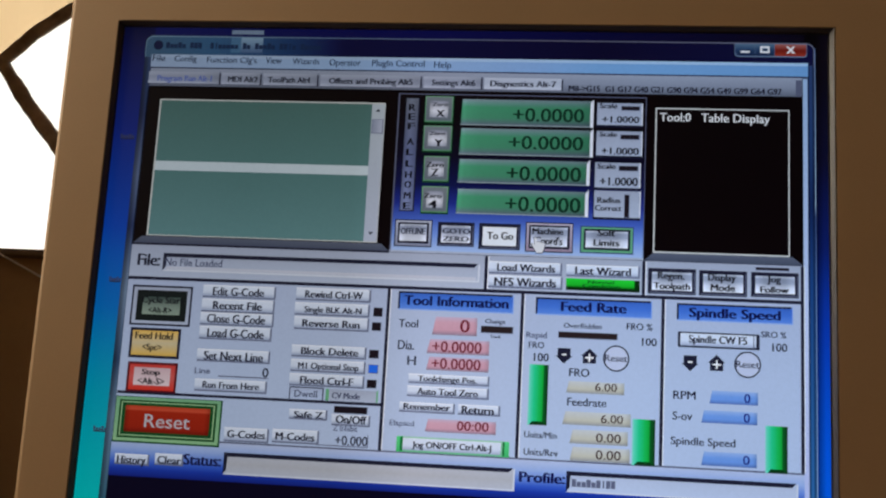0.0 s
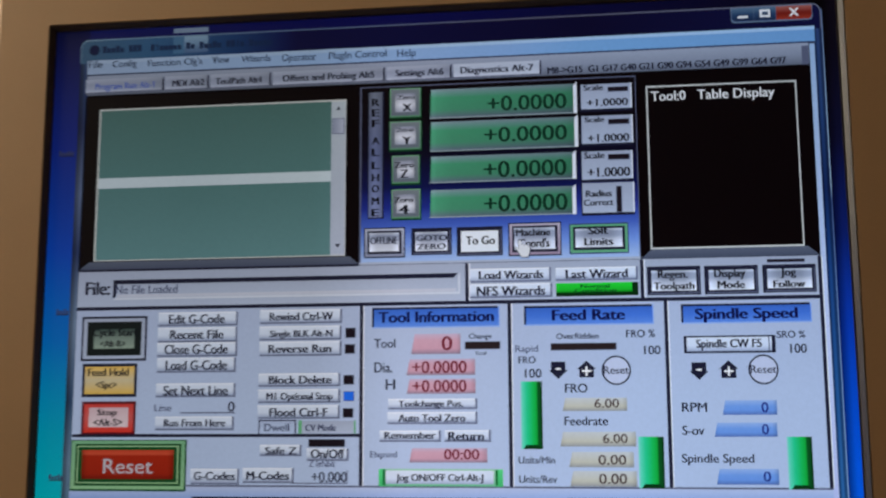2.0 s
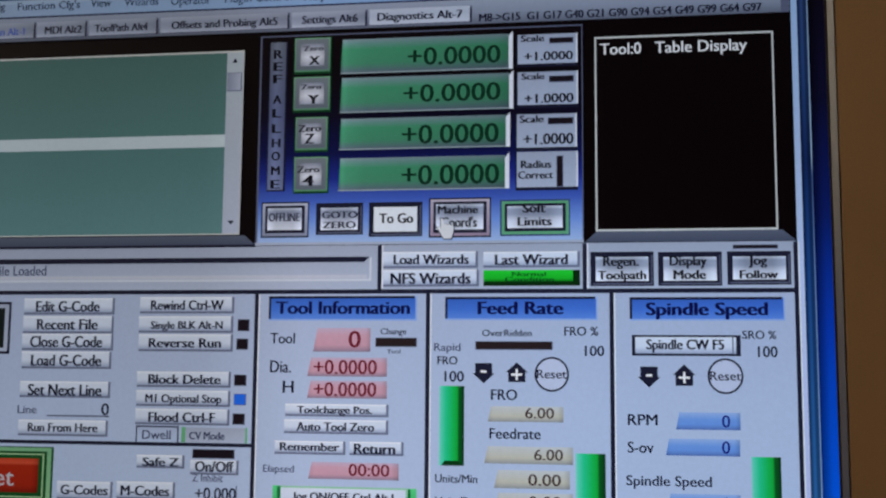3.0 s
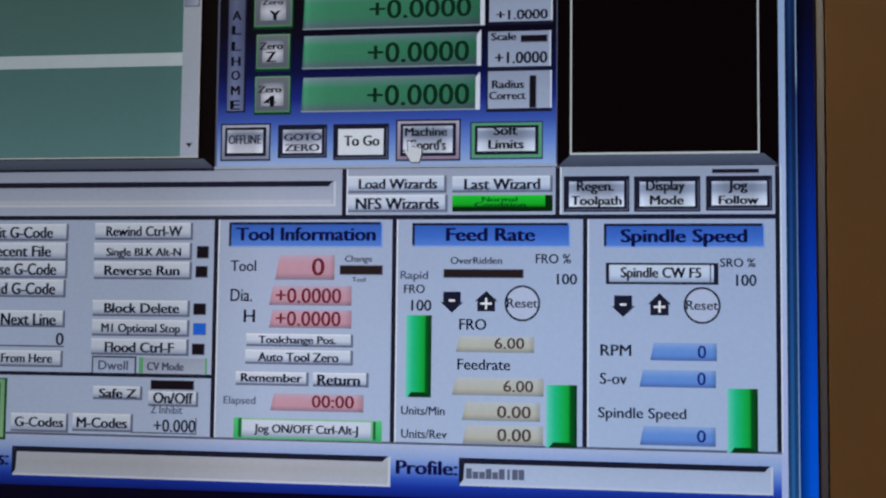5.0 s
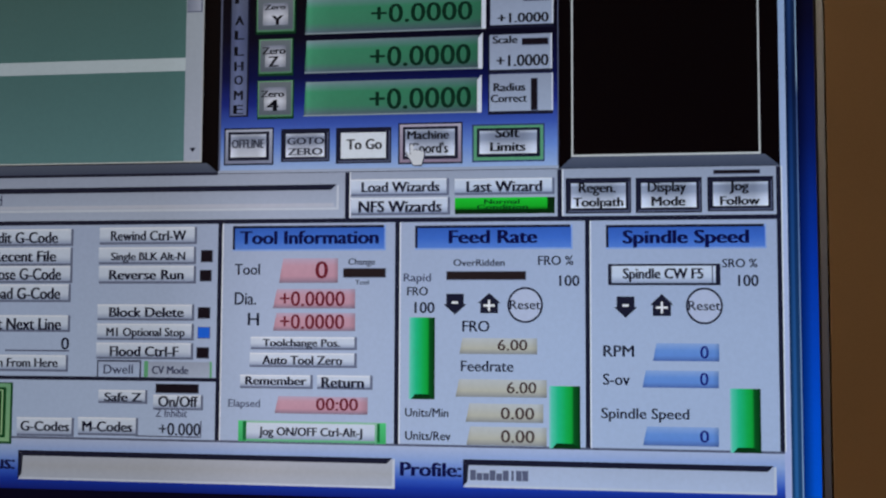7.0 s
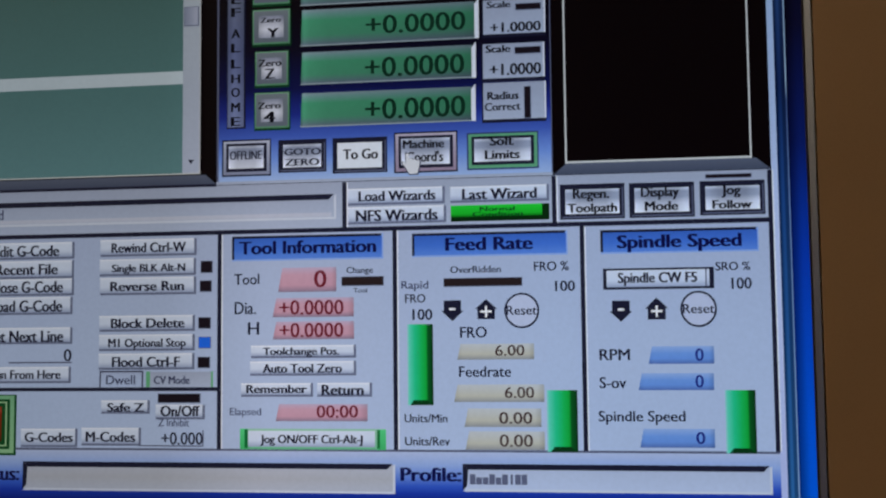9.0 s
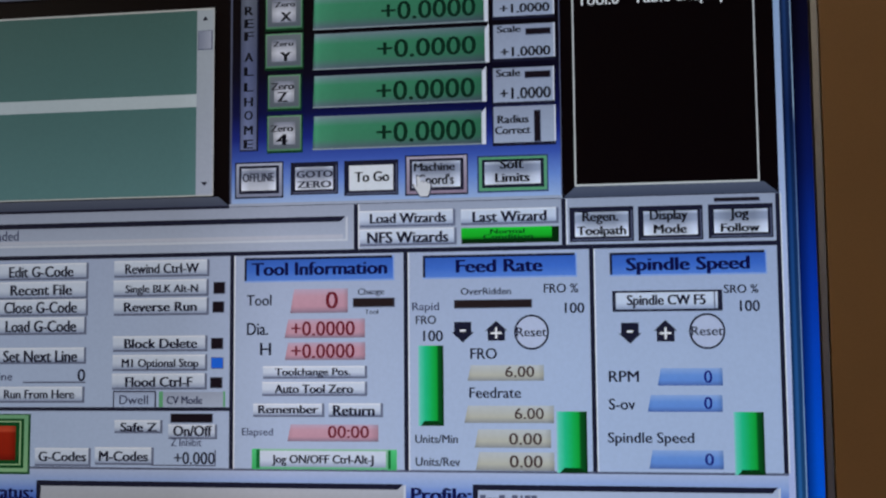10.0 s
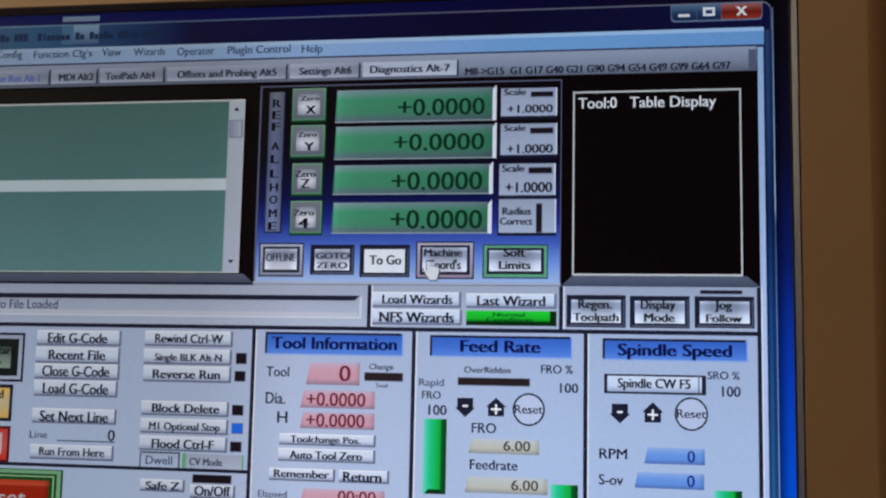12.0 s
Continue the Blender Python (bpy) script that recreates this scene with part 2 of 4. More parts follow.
bmesh.ops.recalc_face_normals(bm, faces=bm.faces)
tagged(part("cord", bm, CORD, None), label="thin white cord running down from the window sill", category="cord")

# canvas shade hanging outside, seen above the upper bar
shade = bmesh.new()
cols = [(-1.42 + 0.05 * i) for i in range(22)]
lower, upper = [], []
for x in cols:
    e = 0.006 * math.sin(x * 23)
    lower.append(shade.verts.new((x, 1.56 + e, 1.792 + (x + 1.143) * 0.85)))
    upper.append(shade.verts.new((x, 1.56 + e, 2.9)))
for a, b, c, d in zip(lower, lower[1:], upper[1:], upper):
    shade.faces.new((a, b, c, d))
awning = part("awning", shade, CANVAS, None)
awning.modifiers.new("thickness", "SOLIDIFY").thickness = 0.004
tagged(awning, label="cream canvas shade hanging outside the window", category="awning", kind="structure")


# outdoors behind it
bm = bmesh.new()
box(bm, -6.0, 5.0, -1.0, 3.0, 5.05, 6.0)
tagged(part("backdrop", bm, HAZE, None), label="overexposed white daylight outdoors", category="backdrop", kind="structure")
bm = bmesh.new()
box(bm, -60, -60, -0.30, 60, 60, -0.12)
tagged(part("ground", bm, FLOORING, None), label="bare pale ground outdoors", category="ground", kind="structure")

# desk that carries the monitor
desk = tagged(new("desk"), label="plain brown wooden desk under the monitor", category="desk")
DESK = 0.80
bm = bmesh.new()
box(bm, -0.68, -0.24, DESK - 0.03, 0.75, 0.34, DESK, 0.004)
part("desktop", bm, TABLETOP, desk)
for x in (-0.64, 0.71):
    for y in (-0.20, 0.30):
        bm = bmesh.new()
        box(bm, x - 0.025, y - 0.025, 0.0, x + 0.025, y + 0.025, DESK - 0.03, 0.003)
        part("leg", bm, TABLETOP, desk)

# ---- monitor ----
TOPZ = 1.25
WIDE, TALL = 376.0, 282.0
monitor = tagged(new("monitor"), label="beige plastic computer monitor showing a machine control screen", category="monitor")
monitor.location = (0, 0, DESK)


# the display's own slight unevenness of scale, across and down
RASTER_U = ((0, 0.0), (12, -1.4), (22, -1.58), (90, -2.68), (180, -2.17), (270, 0.32), (345, 1.1), (362, 0.75), (371, 0.0), (376, -0.5))
RASTER_V = ((0, 0.0), (6, -0.9), (20, -0.98), (60, -0.51), (120, 0.44), (180, 1.95), (240, 2.2))


def raster(a, knots):
    for (p, e), (q, f) in zip(knots, knots[1:]):
        if a <= q or q == knots[-1][0]:
            return a + e + (f - e) * min(1.0, max(0.0, (a - p) / (q - p)))


def at(u, v, d=0.0):
    """Place on the display: millimetres from its top left corner, d millimetres in front."""
    return Vector((raster(u, RASTER_U) / 1000 - WIDE / 2000, -d / 1000, TOPZ - raster(v, RASTER_V) / 1000 - DESK))


INSET = 2.7


def housing():
    """Front frame: outer edge rounded over, inner edge sloping back to the display."""
    L, T, R, B = -27.0, -24.0, WIDE + 30.0, TALL + 45.0
    loops = []

    def loop(grow, depth, radius, slope=0.0):
        pts = []
        l, t, r, b = L - grow, T - grow, R + grow + slope, B + grow
        for cx, cy, a0 in ((r - radius, t + radius, -90), (r - radius, b - radius, 0), (l + radius, b - radius, 90), (l + radius, t + radius, 180)):
            for i in range(7):
                a = radians(a0 + i * 15)
                pts.append((cx + radius * math.cos(a), cy + radius * math.sin(a), depth))
        return pts

    bm = bmesh.new()

    def ring(pts):
        return [bm.verts.new(at(*p)) for p in pts]

    def inner(g, depth):
        pts = []
        l, t, r, b = INSET - g, INSET - g, WIDE + g, TALL + g
        for cx, cy, a0 in ((r, t, -90), (r, b, 0), (l, b, 90), (l, t, 180)):
            for i in range(7):
                a = radians(a0 + i * 15)
                pts.append((cx + 0.6 * math.cos(a), cy + 0.6 * math.sin(a), depth))
        return pts

    rings = [ring(loop(-12, -75, 12, 9)), ring(loop(-2, -40, 8, 10)), ring(loop(0, -6, 6, 10)), ring(loop(0, 0.6, 6, 10)), ring(loop(-0.4, 2.2, 5.5, 6)), ring(loop(-1.3, 2.9, 5, 0.8)), ring(loop(-2.4, 3.1, 5)),
             ring(inner(1.45, 3.1)), ring(inner(1.45, -4))]
    n = len(rings[0])
    front = []
    for j, (a, b) in enumerate(zip(rings, rings[1:])):
        for k in range(n):
            f = bm.faces.new((a[k], a[(k + 1) % n], b[(k + 1) % n], b[k]))
            if j == 6:
                front.append(f)
    bm.faces.new(rings[0][::-1])
    bmesh.ops.recalc_face_normals(bm, faces=bm.faces)
    for f in bm.faces:
        f.smooth = len(f.verts) == 4
    for f in front:
        f.smooth = False
    return bm


part("housing", housing(), BEIGE, monitor, "beige moulded plastic front frame")

# grey lip that slopes from the frame down to the display
bm = bmesh.new()
lips = []
for g, d in ((1.4, 3.0), (1.3, 3.0), (-0.6, 0.6), (-0.7, -3.0), (1.45, -3.0)):
    lips.append([bm.verts.new(at(u, v, d)) for u, v in ((INSET - g, INSET - g), (WIDE + g, INSET - g), (WIDE + g, TALL + g), (INSET - g, TALL + g))])
for a, b in zip(lips, lips[1:] + lips[:1]):
    for k in range(4):
        bm.faces.new((a[k], a[(k + 1) % 4], b[(k + 1) % 4], b[k]))
bmesh.ops.recalc_face_normals(bm, faces=bm.faces)
part("display_lip", bm, LIP, monitor, "grey sloping lip inside the frame")

# dark rim between lip and display; its wide top strip also draws the frame's shade
bm = bmesh.new()
for u0, v0, u1, v1 in ((-0.2, -0.2, WIDE + 0.2, 4.2), (-0.2, TALL - 1.6, WIDE + 0.2, TALL + 0.2), (-0.2, 4.2, 4.0, TALL - 1.6), (WIDE - 1.5, 4.2, WIDE + 0.2, TALL - 1.6)):
    a, b = at(u0, v1, 0.6), at(u1, v0, -1.5)
    box(bm, a.x, a.y, a.z, b.x, b.y, b.z)
part("display_rim", bm, GASKET, monitor, "black rim round the display")

# stand
bm = bmesh.new()
box(bm, -0.045, 0.040, 0.012, 0.045, 0.075, 0.30, 0.006)
part("neck", bm, BEIGE, monitor)
bm = bmesh.new()
r = bmesh.ops.create_cone(bm, cap_ends=True, segments=48, radius1=0.13, radius2=0.118, depth=0.016)
bmesh.ops.translate(bm, verts=r["verts"], vec=(0, 0.05, 0.008))
part("foot", bm, BEIGE, monitor)

# ---- picture on the display ----


def plate(name, shapes, parent=monitor, label=""):
    """Flat picture element. shapes: (u0, v0, u1, v1, layer, material) or (corner list, layer, material)."""
    bm = bmesh.new()
    uvl = bm.loops.layers.uv.new("UVMap")
    mats = []
    for s in shapes:
        if len(s) == 6:
            u0, v0, u1, v1, d, m = s
            pts = [(u0, v1), (u1, v1), (u1, v0), (u0, v0)]
        else:
            pts, d, m = s
        if m not in mats:
            mats.append(m)
        vs_new = [bm.verts.new(at(u, v, d * 0.12)) for u, v in pts]
        where = dict(zip(vs_new, pts))
        f = bm.faces.new(vs_new)
        us, vs = [p[0] for p in pts], [p[1] for p in pts]
        f.material_index = mats.index(m)
        for lp in f.loops:
            u, v = where[lp.vert]
            lp[uvl].uv = ((u - min(us)) / max(1e-6, max(us) - min(us)), (max(vs) - v) / max(1e-6, max(vs) - min(vs)))
    bmesh.ops.recalc_face_normals(bm, faces=bm.faces)
    for f in bm.faces:
        if f.normal.y > 0:
            f.normal_flip()
    return part(name, bm, mats, parent, label)


GLYPHS = {}


def glyphs(s, weight):
    """Flat outline mesh of a line of letters, cap height 1, starting at 0."""
    if (s, weight) in GLYPHS:
        return GLYPHS[(s, weight)]
    cu = bpy.data.curves.new("letters", "FONT")
    cu.body, cu.size, cu.resolution_u = s, 1.0, 3
    ob = new("letters", cu)
    me = bpy.data.meshes.new_from_object(ob.evaluated_get(bpy.context.evaluated_depsgraph_get()))
    bpy.data.objects.remove(ob)
    bpy.data.curves.remove(cu)
    co = np.empty(len(me.vertices) * 3)
    me.vertices.foreach_get("co", co)
    co = co.reshape(-1, 3)
    faces = [tuple(p.vertices) for p in me.polygons]
    bpy.data.meshes.remove(me)
    GLYPHS[(s, weight)] = (co, faces)
    return co, faces


bpy.context.view_layer.update()
CAP = float(glyphs("H", 0)[0][:, 1].max())


def caption(u0, v0, u1, v1, s, colour="text", weight=0, parent=monitor, layer=9.0):
    """Lettering with its cap line at v0, base line at v1, from u0 to u1."""
    co, faces = glyphs(s, weight)
    x0, x1 = co[:, 0].min(), co[:, 0].max()
    ku, kv = (u1 - u0) / (x1 - x0), (v1 - v0) / CAP
    me = bpy.data.meshes.new("caption")
    pts, polys = [], []
    for k, shift in enumerate((-0.042 * weight, 0.0, 0.042 * weight) if weight else (-0.016, 0.016)):
        polys += [tuple(i + len(pts) for i in f) for f in faces]
        pts += [tuple(at(u0 + (x - x0 + shift) * ku, v1 - y * kv, (layer + 0.1 * k) * 0.12)) for x, y, _ in co]
    me.from_pydata(pts, [], polys)
    me.materials.append(ink(colour))
    me.uv_layers.new(name="UVMap")
    ob = new("caption", me)
    ob.parent = parent
    return ob


def button(u0, v0, u1, v1, s, box_, colour="text", weight=1):
    ob = plate("button", [(u0, v0, u1, v1, 5, EDGE_SHADE), (u0, v0, u1 - 0.9, v1 - 0.8, 6, BODY), (u0, v0, u1 - 0.9, v0 + 0.5, 7, EDGE_LIGHT)])
    caption(*box_, s, colour, weight, ob)
    return ob


def status_button(u0, v0, u1, v1):
    g = lit("go_green", [(0, (8, 96, 20)), (0.25, (22, 170, 40)), (1, (30, 196, 54))])
    d = lit("go_green_shade", [(0, (6, 40, 14))])
    ob = plate("green_button", [(u0, v0, u1, v1, 5, d), (u0, v0, u1 - 2.6, v1 - 1.6, 6, g)], label="bright green lit status button")
    caption(u0 + 10.6, v0 + 0.7, u1 - 12.6, v0 + 2.3, "Normal", "go", 0.7, ob)
    caption(u0 + 8.0, v0 + 2.6, u1 - 9.6, v0 + 4.2, "Condition", "go", 0.7, ob)


LAMPS = {"dark": (24, 18, 28), "blue": (32, 100, 226), "brown": (38, 29, 33)}


def lamp(u0, v0, u1, v1, kind):
    m = lit("lamp_" + kind, [(0, LAMPS[kind])])
    plate("indicator", [(u0, v0, u1, v1, 7, EDGE_SHADE), (u0 + 0.2, v0 + 0.2, u1 - 0.3, v1 - 0.3, 8, m)])


FIELDS = {
    "pink": ([(0, (132, 118, 144)), (0.28, (188, 146, 170)), (0.7, (190, 150, 174)), (1, (180, 164, 196))], "red"),
    "cream": ([(0, (136, 140, 150)), (0.35, (180, 180, 174)), (1, (182, 188, 200))], "brown"),
    "blue": ([(0, (80, 106, 172)), (0.3, (98, 140, 218)), (0.6, (104, 146, 220)), (1, (140, 168, 224))], "blue"),
}


def readout(u0, v0, u1, v1, kind, s, box_):
    stops, colour = FIELDS[kind]
    m = lit("field_" + kind, stops, across=[(0, 0.84), (0.07, 1.0), (0.92, 1.0), (0.97, 0.82), (1, 0.72)])
    k = min(1.5, (v1 - v0) * 0.2)
    ob = plate("number_field", [([(u0, v1), (u1, v1), (u1, v0), (u0 + k, v0)], 6, m)])
    caption(*box_, s, colour, 0, ob)


def slider(u0, v0, u1, v1):
    w = u1 - u0
    g = lit("slider_green", [(0, (140, 196, 206)), (0.08, (84, 200, 178)), (0.28, (34, 188, 138)), (0.55, (20, 174, 86)), (0.72, (16, 162, 60)), (0.79, (8, 84, 34)), (1, (6, 48, 24))], "u")
    b = lit("slider_foot", [(0, (6, 52, 22))])
    plate("slider", [(u0, v0, u1, v1, 6, g), ([(u0 + 0.1 * w, v1), (u1, v1), (u1 - 0.24 * w, v1 - 1.8), (u0 + 0.24 * w, v1 - 1.8)], 7, b)], label="bright green level slider")


def header_bar(u0, v0, u1, v1, s, box_):
    m = lit("header_blue", [(0, (84, 128, 218)), (0.5, (62, 108, 206)), (1, (54, 96, 190))])
    ob = plate("header_bar", [(u0, v0, u1, v1, 5, lit("header_rim", [(0, (130, 160, 226))])), (u0, v0, u1 - 0.8, v0 + 0.9, 6, LINE), (u0, v0, u0 + 0.9, v1 - 0.6, 6, LINE), (u0 + 0.9, v0 + 0.9, u1 - 0.5, v1 - 0.6, 7, m)])
    caption(*box_, s, "navy", 1, ob)


def axis_readout(u0, v0, u1, v1, s, box_):
    v0, v1 = v0 - 0.4, v1 + 0.6
    g = lit("axis_green", [(0, (96, 112, 130)), (0.06, (84, 104, 118)), (0.3, (64, 132, 106)), (0.7, (62, 138, 107)), (0.88, (96, 140, 138)), (1, (120, 140, 154))], "v", [(0, 0.75), (0.02, 1.45), (0.05, 1.2), (0.16, 1.02), (0.6, 0.88), (0.92, 0.76), (1, 0.62)])
    ob = plate("axis_readout", [([(u0, v1), (u1 - 1.4, v1), (u1 - 1.4, v0), (u0 + 0.6, v0)], 6, g), ([(u1 - 1.6, v1), (u1, v1), (u1, v0 - 1), (u1 - 1.6, v0 + 1)], 7, EDGE_LIGHT), (u0, v1 - 0.5, u1 - 1.4, v1, 7, lit("axis_foot", [(0, (140, 156, 168))]))], label="green position readout field")
    caption(*box_, s, "green", 0.4, ob)


def scale_box(u0, v0, u1, v1, s="", box_=None):
    ob = plate("scale_box", [(u0 - 0.5, v0, u1, v1 + 1.2, 5, LINE), (u0, v0, u1, v1, 6, STRIP), (u1 - 0.5, v0, u1, v1, 7, EDGE_LIGHT)])
    if s:
        caption(*box_, s, "dark", 1, ob)


def zero_button(u0, v0, u1, v1, s, box_):
    g = lit("zero_rim", [(0, (84, 136, 108)), (0.5, (94, 144, 116)), (1, (112, 158, 132))])
    c = lit("zero_corner", [(0, (92, 102, 118)), (1, (108, 118, 130))])
    f = lit("zero_face", [(0, (150, 158, 182)), (0.4, (206, 212, 232)), (1, (126, 134, 158))], "v", [(0, 0.7), (0.25, 1), (0.75, 1), (1, 0.7)])
    ob = plate("zero_button", [(u0, v0, u1, v1, 5, lit("zero_under", [(0, (14, 60, 34))])), (u0 + 0.3, v0 + 0.3, u1 - 0.5, v1 - 0.9, 6, g), (u0 + 0.8, v0 + 0.8, u1 - 1.0, v1 - 1.5, 7, c), (u0 + 2.7, v0 + 2.7, u1 - 2.8, v1 - 3.2, 8, f)], label="grey square button with a green rim")
    a, b, c, d = box_
    k = 0.5 if s == "4" else 0.6
    caption((a + c) / 2 - k * (c - a), (b + d) / 2 - k * (d - b), (a + c) / 2 + k * (c - a), (b + d) / 2 + k * (d - b), s, "dark", 1.2, ob)


def frame_button(u0, v0, u1, v1, s="", box_=None):
    rim = lit("rim_green", [(0, (92, 158, 124))]) if s == "Soft" else lit("rim_grey", [(0, (126, 134, 164)), (1, (168, 176, 202))])
    if s == "Machine":
        rim = lit("rim_rose", [(0, (146, 130, 156)), (1, (176, 170, 194))])
    f = lit("frame_face", [(0, (204, 212, 234)), (0.35, (184, 192, 218)), (0.62, (134, 144, 172)), (0.85, (130, 140, 168)), (1, (180, 190, 214))], "v", [(0, 1.35), (0.12, 1.15), (0.25, 0.9), (0.75, 0.9), (0.88, 1.15), (1, 1.35)])
    if s == "To Go":
        f = lit("frame_face_plain", [(0, (212, 221, 240)), (1, (216, 224, 242))])
    if s in ("OFFLINE", "Machine", "Soft"):
        layers = [(u0, v0, u1, v1, 5, lit("rim_shadow", [(0, (52, 66, 110))]) if s == "Soft" else LINE), (u0 + 0.6, v0 + 0.6, u1 - 0.5, v1 - 0.6, 6, rim), (u0 + 1.7, v0 + 1.5, u1 - 1.6, v1 - 1.7, 7, LINE), (u0 + 2.7, v0 + 2.5, u1 - 2.8, v1 - 2.9, 8, f)]
    else:
        layers = [(u0, v0, u1, v1, 5, LINE), (u0 + 0.9, v0 + 1.3, u1 - 0.5, v1 - 0.5, 6, LINE_SOFT), (u0 + 0.9, v0 + 1.3, u1 - 0.9, v1 - 1.0, 7, LINE), (u0 + 1.9, v0 + 1.9, u1 - 1.9, v1 - 1.8, 8, f)]
    ob = plate("frame_button", layers)
    if s:
        caption(*box_, s, "mid" if s == "OFFLINE" else "dark", 1, ob)


def tab(u0, v0, u1, v1, s, box_):
    v0, v1 = 29.6 + (u0 - 21.6) * 0.003, 36.4 + (u0 - 21.6) * 0.002
    ob = plate("tab", [(u0, v0, u1, v1, 5, LINE_SOFT), (u0, v0, u1 - 0.8, v1 - 0.4, 6, lit("tab_face_bright", [(0, (190, 200, 226)), (0.6, (172, 183, 210)), (1, (180, 190, 216))]) if s.startswith("Diag") else lit("tab_face", [(0, (176, 186, 212)), (0.25, (150, 160, 188)), (0.6, (140, 149, 176)), (1, (160, 170, 196))], "v", [(0, 1.12), (0.15, 1.05), (0.75, 0.97), (1, 0.8)])), (u1 - 0.9, v0 + 1.0, u1 - 0.2, v1, 7, LINE)])
    a, b, c, d = box_
    caption(a, 31.8, c, 34.9, s, "tab_blue" if s.startswith("Prog") else "bold", 1, ob)


# desktop picture
sky_blue = lit("desktop_blue", [(0, (0, 190, 190)), (0.12, (0, 176, 184)), (0.3, (0, 146, 180)), (0.45, (4, 100, 184)), (0.6, (12, 64, 172)), (0.78, (20, 40, 130)), (0.93, (20, 26, 84)), (1, (12, 14, 50))])
right_blue = lit("desktop_deep_blue", [(0, (0, 90, 210)), (0.25, (0, 76, 200)), (0.45, (4, 50, 160)), (0.6, (6, 24, 90)), (0.75, (8, 10, 40)), (0.9, (8, 6, 20)), (1, (10, 6, 16))], "v", [(0, 0.3), (0.42, 0.3), (0.55, 0.6), (0.72, 1.1), (0.95, 1.15), (1, 0.5)])
top_blue = lit("desktop_top", [(0, (20, 26, 90)), (0.35, (12, 14, 78)), (0.7, (8, 9, 52)), (1, (10, 7, 22))], "u")
plate("display", [(0, 0, WIDE, TALL, 0, BLACK), (0, 0, 22.5, TALL, 1, sky_blue), (362, 0, WIDE, TALL, 1, right_blue), (22.5, 0, 362, 14, 1, top_blue)], label="lit display with a blue desktop picture")
def letter_row(u, v, w, pattern, m):
    step = w / len(pattern)
    return [(u + k * step + 0.08 * step, v if c == "t" else v + 0.8, u + (k + 0.84) * step, v + 2.2, 2, m) for k, c in enumerate(pattern)]


for u, v, w in ((8.6, 64.2, 8.4), (11.2, 140.0, 6.6), (11.2, 216.0, 7.4)):
    plate("icon_label_bar", letter_row(u, v, w, "tssts", ink("faint")) + [(u + 0.3, v + 2.3, u + w - 0.4, v + 2.9, 2, ink("mid"))])

# application window: glass edge, title strip, menu strip
glass_l = lit("glass_edge", [(0, (50, 92, 118)), (0.18, (96, 120, 150)), (0.3, (44, 66, 100)), (0.45, (104, 124, 156)), (0.6, (40, 54, 96)), (0.72, (92, 108, 146)), (0.86, (36, 48, 88)), (1, (50, 70, 110))], "v", [(0, 0.35), (0.4, 0.6), (0.7, 1.1), (1, 0.5)])
glass_r = lit("glass_edge_right", [(0, (40, 92, 150)), (0.5, (22, 58, 116)), (0.66, (14, 34, 80)), (0.8, (30, 56, 104)), (0.97, (40, 60, 104)), (1, (30, 40, 76))], "v", [(0, 0.5), (0.2, 0.6), (0.35, 1.2), (0.5, 1.3), (0.62, 0.6), (1, 0.7)])
title = lit("title_glass", [(0, (60, 92, 124)), (0.1, (50, 90, 132)), (0.22, (28, 58, 106)), (0.29, (14, 24, 76)), (0.31, (10, 12, 60)), (0.7, (8, 7, 42)), (1, (13, 16, 60))], "u")
def rounded_top(u0, v0, u1, v1, r):
    arc = [(r * math.sin(k * math.tau / 24), r * math.cos(k * math.tau / 24)) for k in range(7)]
    return [(u0, v1), (u1, v1)] + [(u1 - r + c, v0 + r - q) for q, c in arc] + [(u0 + r - q, v0 + r - c) for q, c in arc]


plate("window_title_strip", [(rounded_top(18.0, 9.2, 367.4, 21.2, 4.0), 2, lit("title_line", [(0, (120, 150, 176)), (0.3, (84, 104, 140)), (0.6, (84, 84, 106)), (1, (104, 108, 132))], "u")), (rounded_top(18.4, 9.9, 366.9, 21.2, 3.6), 3, title)], label="dark glassy title strip of the open window")
plate("window_side_glass", [(18.0, 21.2, 22.4, TALL - 30, 2, glass_l)])
plate("window_side_glass", [(363.6, 12, 367.8, TALL - 30, 2, glass_r), (367.4, 12, 367.9, TALL - 30, 3, lit('glass_line', [(0, (130, 160, 206)), (0.5, (90, 116, 166)), (0.64, (60, 80, 130)), (0.67, (150, 176, 206)), (0.85, (130, 156, 192)), (1, (90, 110, 150))]))])
plate("window_edge_strip", [(361.2, 28.0, 363.6, TALL - 36, 3, lit("pale_edge", [(0, (166, 176, 226)), (0.4, (176, 190, 232)), (1, (150, 180, 224))]))])
plate("ghost_tile", [(66.2, 5.6, 84.0, 8.0, 3, lit("ghost_grey", [(0, (120, 140, 170))])), (71.8, 9.9, 84.0, 18.4, 3.5, lit("ghost_blue", [(0, (70, 96, 140)), (0.6, (110, 140, 176)), (1, (130, 160, 190))])), (66.2, 9.9, 71.8, 18.4, 3.5, lit("ghost_soft", [(0, (70, 110, 150))]))])
disc = [(25.2 + 2.7 * math.cos(a * math.tau / 20), 14.7 + 2.7 * math.sin(a * math.tau / 20)) for a in range(20)]
plate("window_icon", [(disc, 4, lit("icon_navy", [(0, (14, 24, 64))]))])
